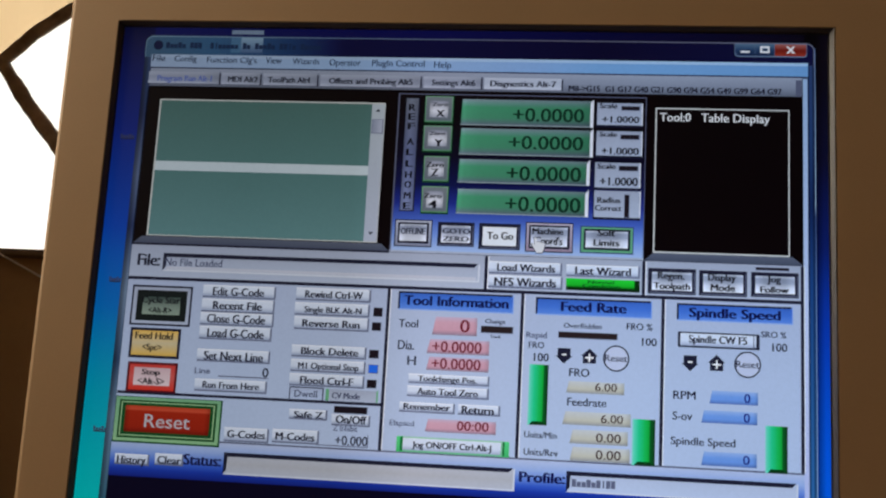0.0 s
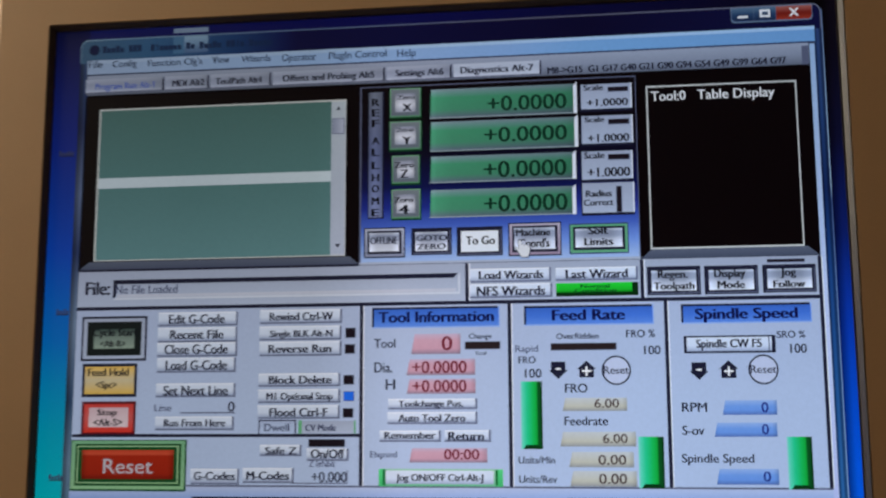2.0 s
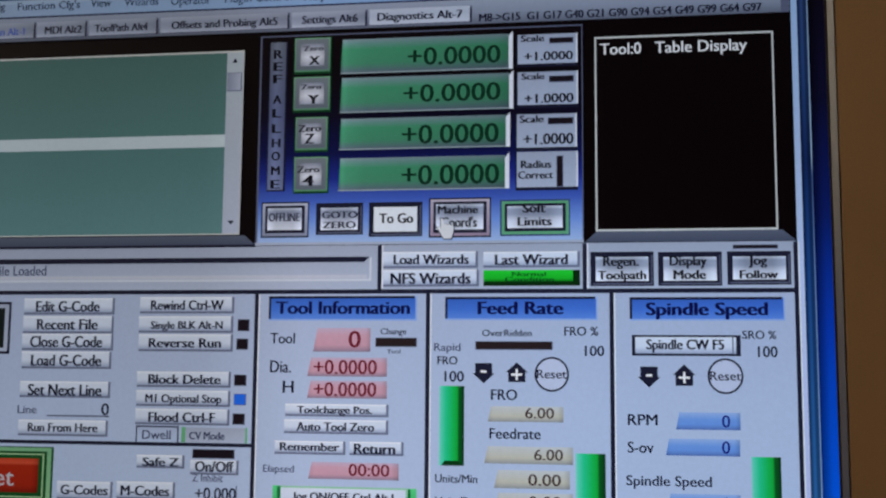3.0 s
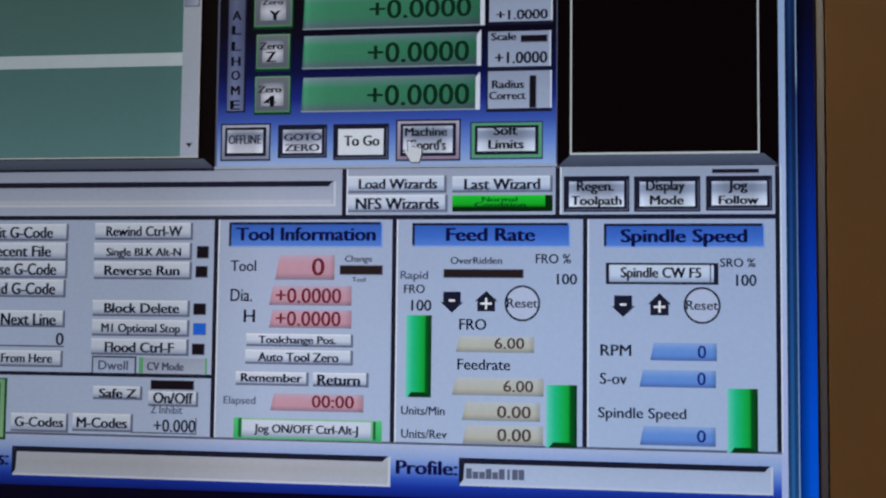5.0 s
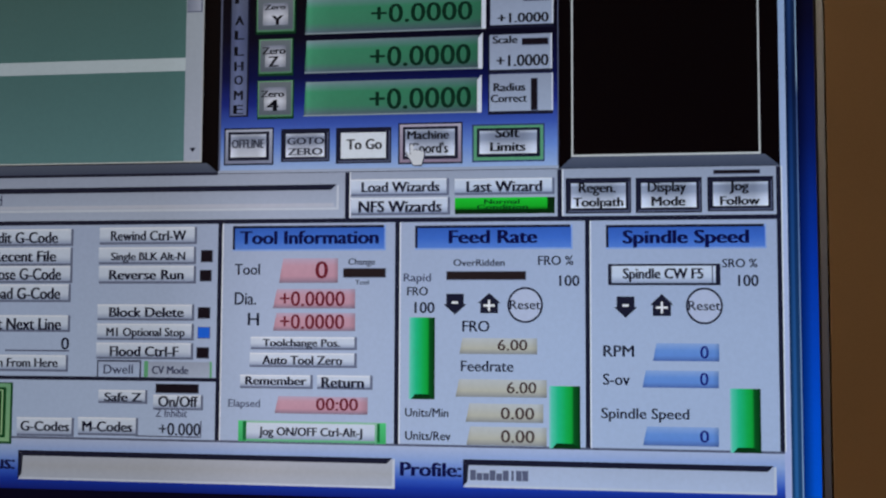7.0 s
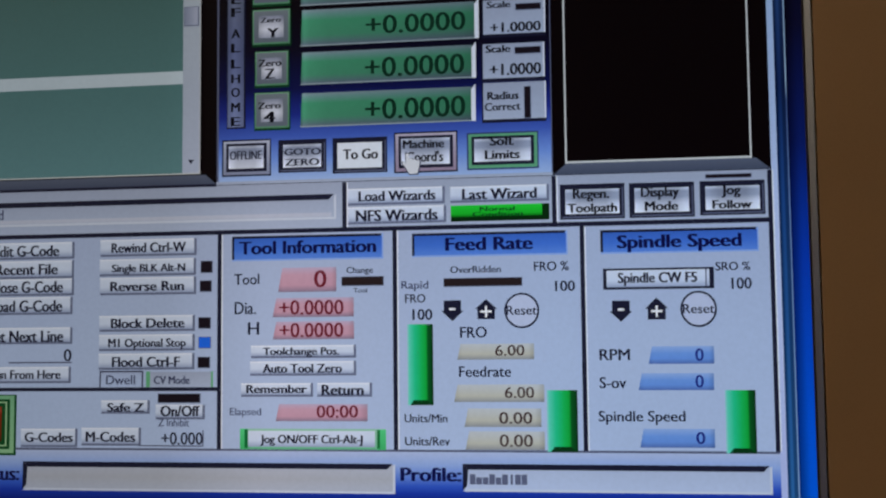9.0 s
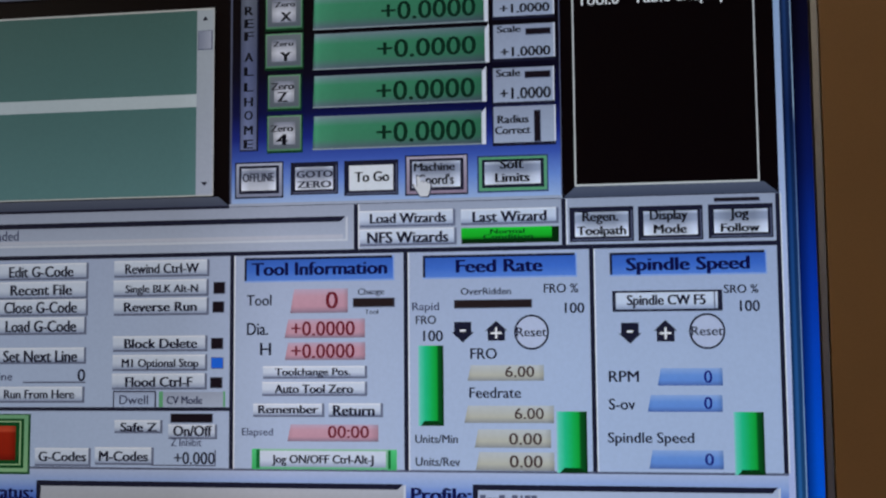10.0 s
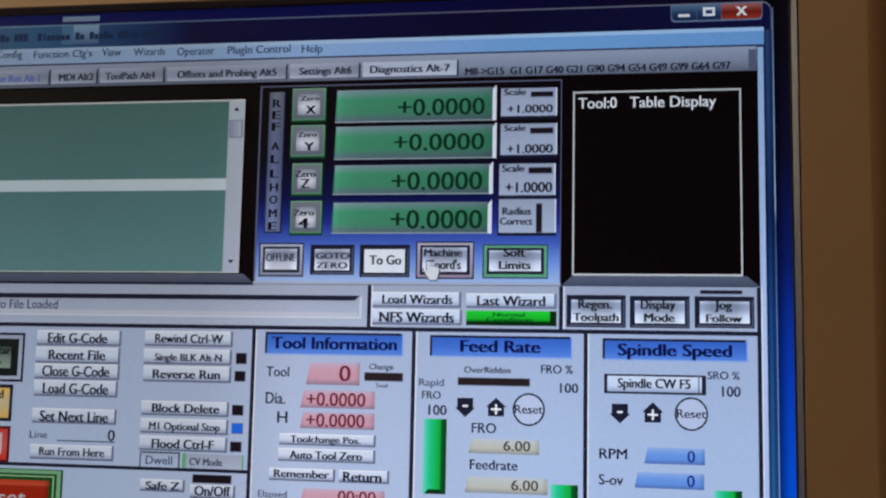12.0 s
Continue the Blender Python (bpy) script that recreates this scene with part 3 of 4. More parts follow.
def letter_bars(u0, u1, v0, v1, pattern, layer, m, parent=monitor):
    """Unreadable writing: one small bar a letter. pattern: t tall, s short, i narrow, blank a gap."""
    shapes, step = [], (u1 - u0) / len(pattern)
    for k, c in enumerate(pattern):
        if c != " ":
            a = u0 + k * step
            shapes.append((a + (0.34 if c == "i" else 0.04) * step, v0 if c in "ti" else v0 + 0.3 * (v1 - v0), a + (0.70 if c == "i" else 0.92) * step, v1, layer, m))
    return tagged(plate("writing_bar", shapes, parent), kind="stuff")


letter_bars(29.5, 116.0, 13.0, 16.4, "tssts ttt  tisssss ts tssts ttis tssss", 4.5, lit("ink_title", [(0, (22, 42, 80))]))
menu = plate("menu_strip", [(21.9, 20.0, 363.9, 27.4, 4, lit("menu_blue", [(0, (150, 172, 208)), (0.3, (146, 176, 222)), (0.6, (128, 166, 222)), (0.7, (114, 162, 220)), (1, (108, 158, 218))], "u"))], label="light blue menu strip")
plate("menu_highlight", [(21.9, 20.0, 363.9, 21.6, 5, lit("menu_light", [(0, (160, 182, 216)), (1, (160, 196, 240))], "u"))], menu)
plate("menu_shadow", [(21.9, 27.0, 363.9, 27.7, 5, lit("menu_under", [(0, (50, 58, 92))]))], menu)
plate("tab_strip", [(22.3, 27.7, 360.8, 37.5, 4, lit("strip_tabs", [(0, (96, 104, 126)), (0.5, (132, 142, 168)), (1, (148, 159, 186))])), (357.6, 29.0, 360.6, 37.6, 5, LINE_SOFT)])
wm = lit("window_button", [(0, (18, 34, 70)), (0.5, (36, 62, 100)), (1, (80, 108, 140))])
def rounded_foot(u0, v0, u1, v1, left, right):
    pts = [(u0, v0), (u0, v1 - left)] + ([(u0 + 0.3 * left, v1 - 0.3 * left), (u0 + left, v1)] if left else []) + [(u1 - right, v1)] + ([(u1 - 0.3 * right, v1 - 0.3 * right), (u1, v1 - right)] if right else []) + [(u1, v0)]
    return pts[::-1]


for nm, u0, u1, m, rl, rr in (("minimise_button", 327.6, 337.4, wm, 1.6, 0.0), ("maximise_button", 337.4, 347.0, wm, 0.0, 0.0), ("close_button", 347.0, 363.2, lit("close_red", [(0, (150, 52, 40)), (0.45, (112, 28, 22)), (0.55, (120, 36, 30)), (1, (160, 92, 88))]), 0.0, 1.6)):
    b = plate(nm, [(rounded_foot(u0 - 0.3, 9.8, u1 + 0.3, 17.0, rl, rr), 4, lit("window_button_rim", [(0, (104, 124, 156)), (0.5, (80, 98, 130)), (1, (110, 122, 148))])), (rounded_foot(u0 + 0.1, 10.1, u1 - 0.1, 16.4, rl, rr), 5, m)])
    c = (u0 + u1) / 2
    w = ink("white")
    if nm[0] == "m" and nm[1] == "i":
        plate("dash", [(c - 2.2, 13.8, c + 2.2, 14.9, 6, w)], b)
    elif nm[0] == "m":
        plate("square", [(c - 2.3, 11.2, c + 2.3, 14.9, 6, w), (c - 1.3, 12.3, c + 1.3, 13.9, 7, m)], b)
    else:
        plate("cross", [([(c - 2.3, 11.2), (c - 1.1, 11.2), (c + 2.3, 15.0), (c + 1.1, 15.0)], 6, w), ([(c + 2.3, 11.2), (c + 1.1, 11.2), (c - 2.3, 15.0), (c - 1.1, 15.0)], 6.5, w)], b)

# client area of the window, dark upper half
plate("client_area", [(21.6, 38.2, 360.6, 122.6, 2, BLACK)])
code = plate("code_list", [(29.3, 44.6, 152.4, 118.0, 3, WHITE), (30.2, 45.4, 145.4, 117.6, 4, MOSS)], label="grey-green program list box")
plate("list_line", [(30.2, 78.4, 145.4, 83.4, 5, lit("list_line", [(0, (192, 208, 224))]))], code)
plate("scroll_track", [(145.4, 45.4, 152.2, 117.6, 5, lit("scroll_track", [(0, (168, 178, 206)), (1, (172, 184, 200))]))], code)
plate("scroll_thumb", [(145.8, 53.6, 151.8, 61.2, 6, EDGE_SHADE), (146.1, 53.9, 151.3, 60.8, 7, lit("thumb", [(0, (132, 142, 170)), (1, (170, 178, 204))], "u"))], code)
plate("scroll_arrow", [([(147.6, 49.6), (149.9, 49.6), (148.8, 47.8)], 6, LINE)], code)
plate("scroll_arrow", [([(147.6, 112.6), (150.2, 112.6), (148.9, 114.2)], 6, LINE)], code)
plate("box_bevel", [([(22.0, 122.2), (159.0, 122.2), (154.5, 118.4), (27.0, 118.4)], 3, BEVEL), (22.0, 122.0, 159.0, 123.0, 4, LINE)])
plate("box_bevel", [([(284.5, 122.4), (361.0, 122.4), (356.0, 118.4), (289.0, 118.4)], 3, BEVEL)])
plate("tool_display", [(288.7, 44.5, 354.5, 118.4, 4, WHITE), (289.35, 45.25, 353.85, 117.7, 5, BLACK)], label="black tool path display with a white outline")

axis_panel = lit("axis_panel_blue", [(0, (150, 176, 226)), (0.1, (106, 140, 218)), (0.2, (62, 90, 184)), (0.3, (28, 42, 132)), (0.42, (12, 18, 70)), (0.6, (9, 8, 30)), (0.8, (8, 5, 14)), (1, (8, 4, 10))])
pos = plate("axis_panel", [(159.0, 39.2, 284.2, 122.2, 3, LINE_SOFT)], label="black to blue shaded position panel")
plate("panel_face", [(159.8, 39.8, 283.8, 121.4, 4, axis_panel)], pos)
plate("panel_foot", [(159.0, 121.4, 284.2, 122.4, 5, STRIP)], pos)
ref = plate("home_button", [(163.0, 41.8, 170.4, 101.4, 5, LINE), (163.3, 42.0, 169.7, 100.8, 6, lit("home_face", [(0, (110, 122, 166)), (0.5, (84, 94, 134)), (1, (96, 104, 124))], "v", [(0, 0.8), (0.4, 1.25), (1, 0.8)]))], label="tall blue-grey button with upright lettering")
for ch, v in zip("REF ALL HOME", (45.2, 50.2, 55.2, 0, 63.4, 68.9, 75.0, 0, 80.7, 85.9, 91.6, 97.0)):
    if ch != " ":
        caption(165.0, v, 168.2, v + 3.4, ch, "dark", 1, ref)

# client area, grey lower half
plate("file_strip", [(22.0, 122.6, 361.2, 140.2, 3, STRIP)])
plate("panel_area", [(22.0, 140.2, 361.2, 221.0, 3, PANEL)])
plate("panel_rule", [(22.0, 139.4, 361.2, 141.0, 5, LINE)])
for u, v0, v1 in ((208.2, 122.8, 139.4), (284.6, 122.8, 139.4), (160.5, 141, 220.6), (226.7, 141, 220.6), (294.3, 141, 220.6), (360.6, 122.8, 220.4)):
    plate("panel_divider", [(u - 0.9, v0, u + 0.7, v1, 5, LINE), (u + 0.7, v0, u + 1.2, v1, 5, EDGE_LIGHT)])
plate("panel_divider", [(22.4, 197.6, 160.0, 199.0, 5, LINE)])
plate("panel_rule", [(22.0, 220.4, 361.2, 221.2, 5, LINE_SOFT)])
def sunken_field(name, u0, v0, u1, v1, face, edge=2.0, label=""):
    """Sunken text field: dark mitred top and left edges, pale lower and right lips."""
    lip = lit("field_lip", [(0, (190, 198, 220))])
    e = edge
    return plate(name, [(u0 + 0.4, v0 + 0.4, u1, v1, 4, face), ([(u0 + e, v0 + e), (u1 - 0.9 - e, v0 + e), (u1 - 0.9, v0), (u0, v0)], 5, LINE), ([(u0, v1 - 0.3), (u0 + e * 0.8, v1 - e), (u0 + e, v0 + e), (u0, v0)], 5.5, LINE),
                        ([(u0, v1), (u1, v1), (u1 - 0.8, v1 - 0.8), (u0 + e, v1 - 0.8)], 6, lip), ([(u1 - 0.8, v1 - 0.8), (u1, v1), (u1, v0), (u1 - 0.8, v0 + 0.8)], 6, lip)], label=label)


sunken_field("file_field", 40.0, 127.0, 205.0, 136.2, STRIP)
plate("field_glow", [(42.0, 133.8, 203.2, 135.2, 5, lit("field_glow", [(0, (178, 184, 208))]))])

foot = lit("foot_blue", [(0, (14, 30, 120)), (0.2, (24, 52, 160)), (0.35, (48, 84, 190)), (0.55, (98, 130, 210)), (0.75, (140, 164, 220)), (1, (168, 182, 222))])
plate("status_strip", [(22.0, 221.2, 361.2, 240.0, 3, foot), (22.0, 240.0, 361.2, 252.0, 3, lit("foot_dark", [(0, (6, 4, 30))]))], label="light to deep blue status row")
sunken_field("status_field", 82.2, 225.6, 226.2, 236.4, lit("status_face", [(0, (168, 176, 200)), (0.5, (164, 168, 184)), (1, (170, 176, 198))]))
prof = sunken_field("profile_field", 250.4, 225.4, 358.2, 235.2, lit("profile_face", [(0, (174, 188, 224)), (1, (166, 178, 210))]))
letter_bars(252.9, 273.4, 229.0, 232.6, "tsststitt", 8, ink("pencil"), prof)

# large buttons on the grey panel
b = plate("start_button", [(25.0, 143.8, 57.8, 164.2, 5, LINE), (26.0, 144.8, 56.8, 163.2, 6, STRIP), (28.0, 146.3, 55.2, 161.8, 7, lit("start_dark", [(0, (18, 26, 28))])), (31.4, 149.6, 51.8, 158.6, 8, lit("start_face", [(0, (132, 150, 142)), (0.5, (110, 126, 122)), (1, (50, 66, 66))]))], label="dark green start button with a pale rim")
caption(31.0, 149.6, 53.2, 152.8, "Cycle Start", "dark", 1, b)
caption(34.9, 154.9, 47.4, 157.8, "<Alt-R>", "dark", 1, b)
b = plate("hold_button", [(26.2, 165.4, 53.6, 180.6, 5, LINE), (27.6, 166.8, 52.2, 179.2, 6, lit("hold_yellow", [(0, (206, 170, 84)), (0.5, (190, 178, 150)), (1, (214, 176, 92))]))], label="yellow hold button")
caption(29.3, 167.6, 49.4, 171.1, "Feed Hold", "dark", 1, b)
caption(33.6, 173.4, 43.8, 176.6, "<Spc>", "dark", 1, b)
b = plate("stop_button", [(26.6, 182.6, 53.6, 198.0, 5, lit("stop_rim", [(0, (84, 20, 30))])), (27.9, 183.8, 52.4, 196.8, 6, lit("stop_red", [(0, (196, 48, 38)), (0.5, (188, 84, 84)), (1, (186, 58, 54))])), (30.4, 185.4, 50.0, 194.4, 7, lit("stop_face", [(0, (206, 190, 202)), (1, (192, 166, 180))]))], label="red stop button")
caption(34.8, 186.2, 44.4, 189.0, "Stop", "dark", 1, b)
caption(33.0, 190.6, 47.2, 193.8, "<Alt-S>", "dark", 1, b)
gl, gd = lit("reset_green", [(0, (132, 176, 138)), (1, (112, 164, 130))]), lit("reset_green_dark", [(0, (10, 70, 34))])
b = plate("reset_button", [(22.2, 200.2, 79.2, 223.4, 5, gd), (22.6, 200.6, 78.3, 222.5, 6, gl), (24.5, 202.0, 76.6, 221.0, 7, gd), (25.6, 202.9, 75.4, 219.9, 8, lit("reset_line", [(0, (150, 186, 146))])), (26.2, 203.4, 74.8, 219.4, 8.5, gd), (28.0, 204.8, 73.2, 218.0, 9, lit("reset_red", [(0, (104, 20, 12)), (0.2, (142, 32, 16)), (0.8, (150, 36, 18)), (0.86, (186, 72, 50)), (1, (174, 58, 38))], "v", [(0, 0.6), (0.06, 1.0), (0.94, 1.0), (1, 0.6)]))], label="red reset button with green outlines")
caption(38.8, 208.8, 62.9, 215.4, "Reset", "pale", 0.2, b, 10)
b = plate("dwell_box", [(113.0, 191.3, 130.5, 198.0, 5, lit("dwell_line", [(0, (48, 52, 78))])), (113.6, 191.9, 129.9, 197.6, 6, PANEL)])
caption(115.9, 193.0, 127.4, 196.4, "Dwell", "faint", 0, b)
gr = lit("thin_green", [(0, (96, 166, 124))])
b = plate("mode_box", [(131.6, 191.6, 133.2, 197.5, 5, gr), (157.2, 191.6, 158.0, 197.5, 5, gr), (133.2, 191.8, 157.2, 197.4, 5, STRIP)])
caption(135.0, 193.4, 149.0, 196.3, "CV Mode", "faint", 1, b)
g2, g3 = lit("jog_green", [(0, (60, 170, 104)), (1, (80, 196, 128))]), lit("jog_green_dark", [(0, (16, 104, 54))])
b = plate("jog_button", [(168.6, 213, 223, 220.8, 5, lit("jog_rim", [(0, (96, 176, 136)), (1, (140, 190, 170))])), (168.6, 213, 171.8, 220.5, 6, g2), (170.4, 213.2, 171.7, 220, 7, g3), (219.8, 213.2, 223, 220.5, 6, g2), (219.8, 213.4, 220.8, 220, 7, g3), (171.8, 213.7, 219, 219.6, 7, BODY)], label="long pale button with green ends")
caption(176.7, 215.2, 214.4, 218.2, "Jog ON/OFF Ctrl-Alt-J", "text", 1, b)
b = plate("spindle_button", [(301.4, 156.2, 340.0, 163.6, 5, LINE), (302.6, 156.9, 338.4, 162.8, 6, BODY), (337.0, 156.9, 337.5, 162.8, 7, EDGE_SHADE)], label="pale button with thick black ends")
caption(306.7, 157.8, 334.0, 161.3, "Spindle CW F5", "text", 1, b)


def arrow_key(uc, v0, v1, up):
    k = 4.0
    h = v1 - v0
    if up:
        pts = [(uc - 3.1, v1), (uc + 3.1, v1), (uc + 3.1, v0 + 0.5 * h), (uc + k, v0 + 0.5 * h), (uc, v0), (uc - k, v0 + 0.5 * h), (uc - 3.1, v0 + 0.5 * h)]
    else:
        pts = [(uc - 3.1, v0), (uc - 3.1, v0 + 0.5 * h), (uc - k, v0 + 0.5 * h), (uc, v1), (uc + k, v0 + 0.5 * h), (uc + 3.1, v0 + 0.5 * h), (uc + 3.1, v0)]
    ob = plate("arrow_key", [(pts, 6, LINE)], label="small black house-shaped key")
    c, w = v0 + (0.62 if up else 0.42) * h, ink("white")
    if up:
        plate("plus", [(uc - 2.0, c - 0.4, uc + 2.0, c + 0.4, 8, w), (uc - 0.4, c - 2.0, uc + 0.4, c + 2.0, 9, w)], ob)
    else:
        plate("minus", [(uc - 1.1, c - 0.4, uc + 1.1, c + 0.4, 8, w)], ob)


def ring_key(uc, vc, r):
    pts = lambda q: [(uc + q * math.cos(a * math.tau / 40), vc + q * math.sin(a * math.tau / 40)) for a in range(40)]
    ob = plate("round_key", [(pts(r), 6, LINE), (pts(r - 0.7), 7, lit("ring_face", [(0, (178, 188, 222))]))], label="round pale key with a dark outline")
    caption(uc - 5.4, vc - 1.7, uc + 5.4, vc + 1.5, "Reset", "text", 0, ob)


arrow_key(247.4, 166.6, 174.0, False)
arrow_key(259.5, 166.3, 173.4, True)
ring_key(272.2, 170.5, 6.3)
arrow_key(307.4, 167.5, 174.9, False)
arrow_key(319.9, 166.6, 174.2, True)
ring_key(334.4, 170.7, 6.3)
plate("line_field", [(75.5, 187.7, 101.7, 188.3, 6, LINE_SOFT)])
plate("inhibit_field", [(129.0, 219.2, 154.4, 219.7, 6, LINE_SOFT), (154.0, 213.6, 154.5, 219.6, 6, LINE_SOFT)])

# pointer over a button
pointer_shape = [(231.1, 113.3), (231.6, 112.9), (232.2, 113.3), (232.4, 115.3), (233.2, 114.9), (233.8, 115.5), (234.6, 115.1), (235.1, 115.8), (235.8, 115.6), (236.2, 116.4), (235.9, 118.4), (235.2, 120.6), (232.4, 120.6), (231.3, 118.8), (229.8, 116.4), (230.3, 115.9), (231.3, 116.9)]
pointer_rim = [(233.0 + (u - 233.0) * 1.16, 117.0 + (v - 117.0) * 1.12) for u, v in pointer_shape]
plate("pointer", [(pointer_rim, 13, lit("pointer_rim", [(0, (60, 66, 92))])), (pointer_shape, 14, lit("pointer_white", [(0, (206, 210, 224))]))], label="small white pointer")

# fields, buttons and lettering
button(209.4, 125.4, 245.1, 131.5, "Load Wizards", (213.6, 126.5, 241.6, 130.1))
button(247.1, 125.7, 282.7, 131.5, "Last Wizard", (251.6, 126.7, 278.1, 130.5))
button(209.5, 132.2, 245.5, 138.4, "NFS Wizards", (212.6, 133.4, 242.3, 137.4))
status_button(247.2, 132.5, 282.7, 138.3)
button(63.4, 142.5, 102.2, 148.8, "Edit G-Code", (68.9, 143.6, 96, 147.7))
button(63.3, 149.45, 102.1, 156.15, "Recent File", (69.7, 150.65, 95.5, 154.65))
button(63.2, 156.3, 102.2, 162.7, "Close G-Code", (67.1, 157.2, 97.7, 161.5))
button(63.4, 163.2, 101.7, 169.8, "Load G-Code", (67.9, 164.4, 97.6, 168.7))
button(63.3, 174.7, 101.8, 180.9, "Set Next Line", (67.2, 175.8, 98.2, 180.1))
button(63.4, 189.7, 101.4, 195.9, "Run From Here", (67.9, 190.9, 97.3, 194.2))
button(112.8, 142.1, 151.3, 148.4, "Rewind Ctrl-W", (117.6, 143.4, 147.1, 147.0))
button(112.6, 149.5, 151.1, 155.8, "Single BLK Alt-N", (117.8, 151.4, 146.9, 154.3))
button(112.8, 156.4, 151.2, 162.9, "Reverse Run", (117.3, 157.9, 146.4, 161.4))
button(112.7, 170.6, 150.8, 176.5, "Block Delete", (117.7, 171.7, 146.7, 175.2))
button(112.7, 177.7, 150.8, 183.8, "M1 Optional Stop", (116.7, 179.2, 147.3, 182.3))
button(112.6, 184.8, 150.7, 190.9, "Flood Ctrl-F", (118.3, 186.1, 145.0, 189.8))
lamp(153.0, 150.6, 157.8, 155.2, "dark")
lamp(152.7, 157.9, 157.5, 162.2, "dark")
lamp(152.2, 171.5, 157.2, 175.8, "dark")
lamp(152.3, 178.7, 157.3, 183.1, "blue")
lamp(152.0, 186.2, 157.0, 190.5, "dark")
lamp(136.4, 199.9, 153.3, 203.5, "dark")
lamp(206.9, 157.4, 222.6, 160.9, "brown")
lamp(244.3, 158.6, 272.6, 161.8, "brown")
lamp(337.9, 123.8, 354.2, 125.4, "dark")
lamp(271.0, 75.1, 280.7, 77.8, "dark")
lamp(271.6, 44.1, 280.9, 46.5, "dark")
lamp(271.5, 59.0, 281.0, 61.6, "dark")
lamp(274.2, 89.7, 276.8, 101.6, "dark")
button(113.9, 202.5, 133.2, 207.5, "Safe Z", (116.6, 203.5, 130.9, 206.7))
button(135.6, 204.1, 154.9, 209.6, "On/Off", (137.8, 204.5, 152.9, 208.4))
button(81.3, 213.2, 104.4, 220.2, "G-Codes", (83.2, 214.6, 102.6, 218.2))
button(106.1, 212.8, 129.8, 219.5, "M-Codes", (108.1, 214.3, 127.6, 218))
button(172.8, 182.2, 212.2, 186.9, "Toolchange Pos.", (177.7, 183.0, 206.0, 185.7))
button(172.5, 188.1, 212.2, 193.4, "Auto Tool Zero", (177.6, 189.1, 206.9, 192.3))
button(169.0, 196.2, 196.2, 201.2, "Remember", (171.3, 196.8, 193.9, 199.8))
button(197.8, 196.1, 218.0, 201.2, "Return", (199.7, 196.8, 214.8, 200.6))
button(24.8, 229, 43.1, 234.4, "History", (26.3, 229.9, 41.3, 233.8))
button(46.1, 227.9, 61.2, 233.7, "Clear", (47.7, 229.2, 60, 232.9))
readout(183.2, 153.8, 205.0, 162.7, "pink", "0", (196.9, 155.0, 201.3, 161.1))
readout(181.1, 164.9, 211.4, 171.9, "pink", "+0.0000", (183.8, 165.8, 207.6, 171.0))
readout(181.2, 173.5, 211.5, 180.0, "pink", "+0.0000", (183.9, 174.1, 207.5, 179.2))
readout(182.3, 203.9, 216.3, 210.2, "pink", "00:00", (197.7, 204.4, 212.8, 208.8))
readout(249.0, 182.2, 276.4, 187.9, "cream", "6.00", (262.6, 182.7, 272.9, 186.5))
readout(247.7, 196.9, 279.8, 203.2, "cream", "6.00", (265.8, 197.8, 276.1, 201.7))
readout(251.3, 205.5, 278.6, 212.1, "cream", "0.00", (263.7, 206.8, 275.3, 210.9))
readout(251.6, 213.7, 279.7, 220.3, "cream", "0.00", (263.8, 214.8, 275.4, 219.1))
readout(316.7, 183.6, 339.3, 189.8, "blue", "0", (332.9, 184.5, 335.6, 188.8))
readout(313.0, 193.1, 339.0, 199.1, "blue", "0", (332.7, 193.8, 335.4, 198.1))
readout(313.1, 212.6, 338.8, 219.2, "blue", "0", (332.5, 213.7, 335.4, 217.8))
slider(231.0, 175.0, 240.3, 204.3)
slider(280.6, 199, 291.5, 220.9)
slider(342.6, 199.1, 353.2, 221.1)
header_bar(165.3, 141.9, 222.4, 151.1, "Tool Information", (168.5, 143.9, 219.6, 148.6))
header_bar(233.0, 142.3, 289.0, 150.9, "Feed Rate", (245.4, 144.1, 276.3, 148.7))
header_bar(300.7, 142.6, 356.0, 151.0, "Spindle Speed", (306.8, 144.6, 349.6, 149.1))
axis_readout(191.7, 42.3, 258.0, 55.1, "+0.0000", (218.1, 46.3, 253.2, 53.2))
axis_readout(191.7, 57.7, 258.2, 70.6, "+0.0000", (216.6, 60.9, 253.2, 67.7))
axis_readout(191.7, 73.9, 257.0, 85.2, "+0.0000", (216.2, 76.7, 252.6, 84.0))
axis_readout(191.6, 89.4, 256.7, 101.2, "+0.0000", (216.2, 92.3, 252.8, 99.8))
scale_box(259.8, 42.6, 282.3, 54.1, "Scale", (261.1, 43.0, 269.6, 45.5))
scale_box(259.8, 57.3, 282.4, 70.0, "Scale", (261.3, 57.9, 269.7, 60.3))
scale_box(259.5, 73.6, 281.9, 86.4, "Scale", (260.7, 74.2, 269.4, 76.9))
scale_box(259.5, 88.0, 282.2, 101.5)
caption(262.4, 49.6, 280.5, 52.9, "+1.0000", "dark", 0.7)
caption(262.5, 65.9, 280.6, 69.4, "+1.0000", "dark", 0.7)
caption(262.1, 81.2, 280.5, 85.3, "+1.0000", "dark", 0.7)
caption(261.1, 91.4, 272.2, 94.3, "Radius", "dark", 1)
caption(260.1, 95.5, 272.8, 98.3, "Correct", "dark", 1)
zero_button(173.0, 40.4, 188.0, 55.2, "X", (179.7, 48.4, 183.0, 51.3))
zero_button(172.9, 56.1, 188.1, 70.5, "Y", (179.6, 64.0, 182.9, 66.9))
zero_button(174.0, 72.2, 187.4, 86.3, "Z", (178.6, 79.4, 181.5, 82.6))
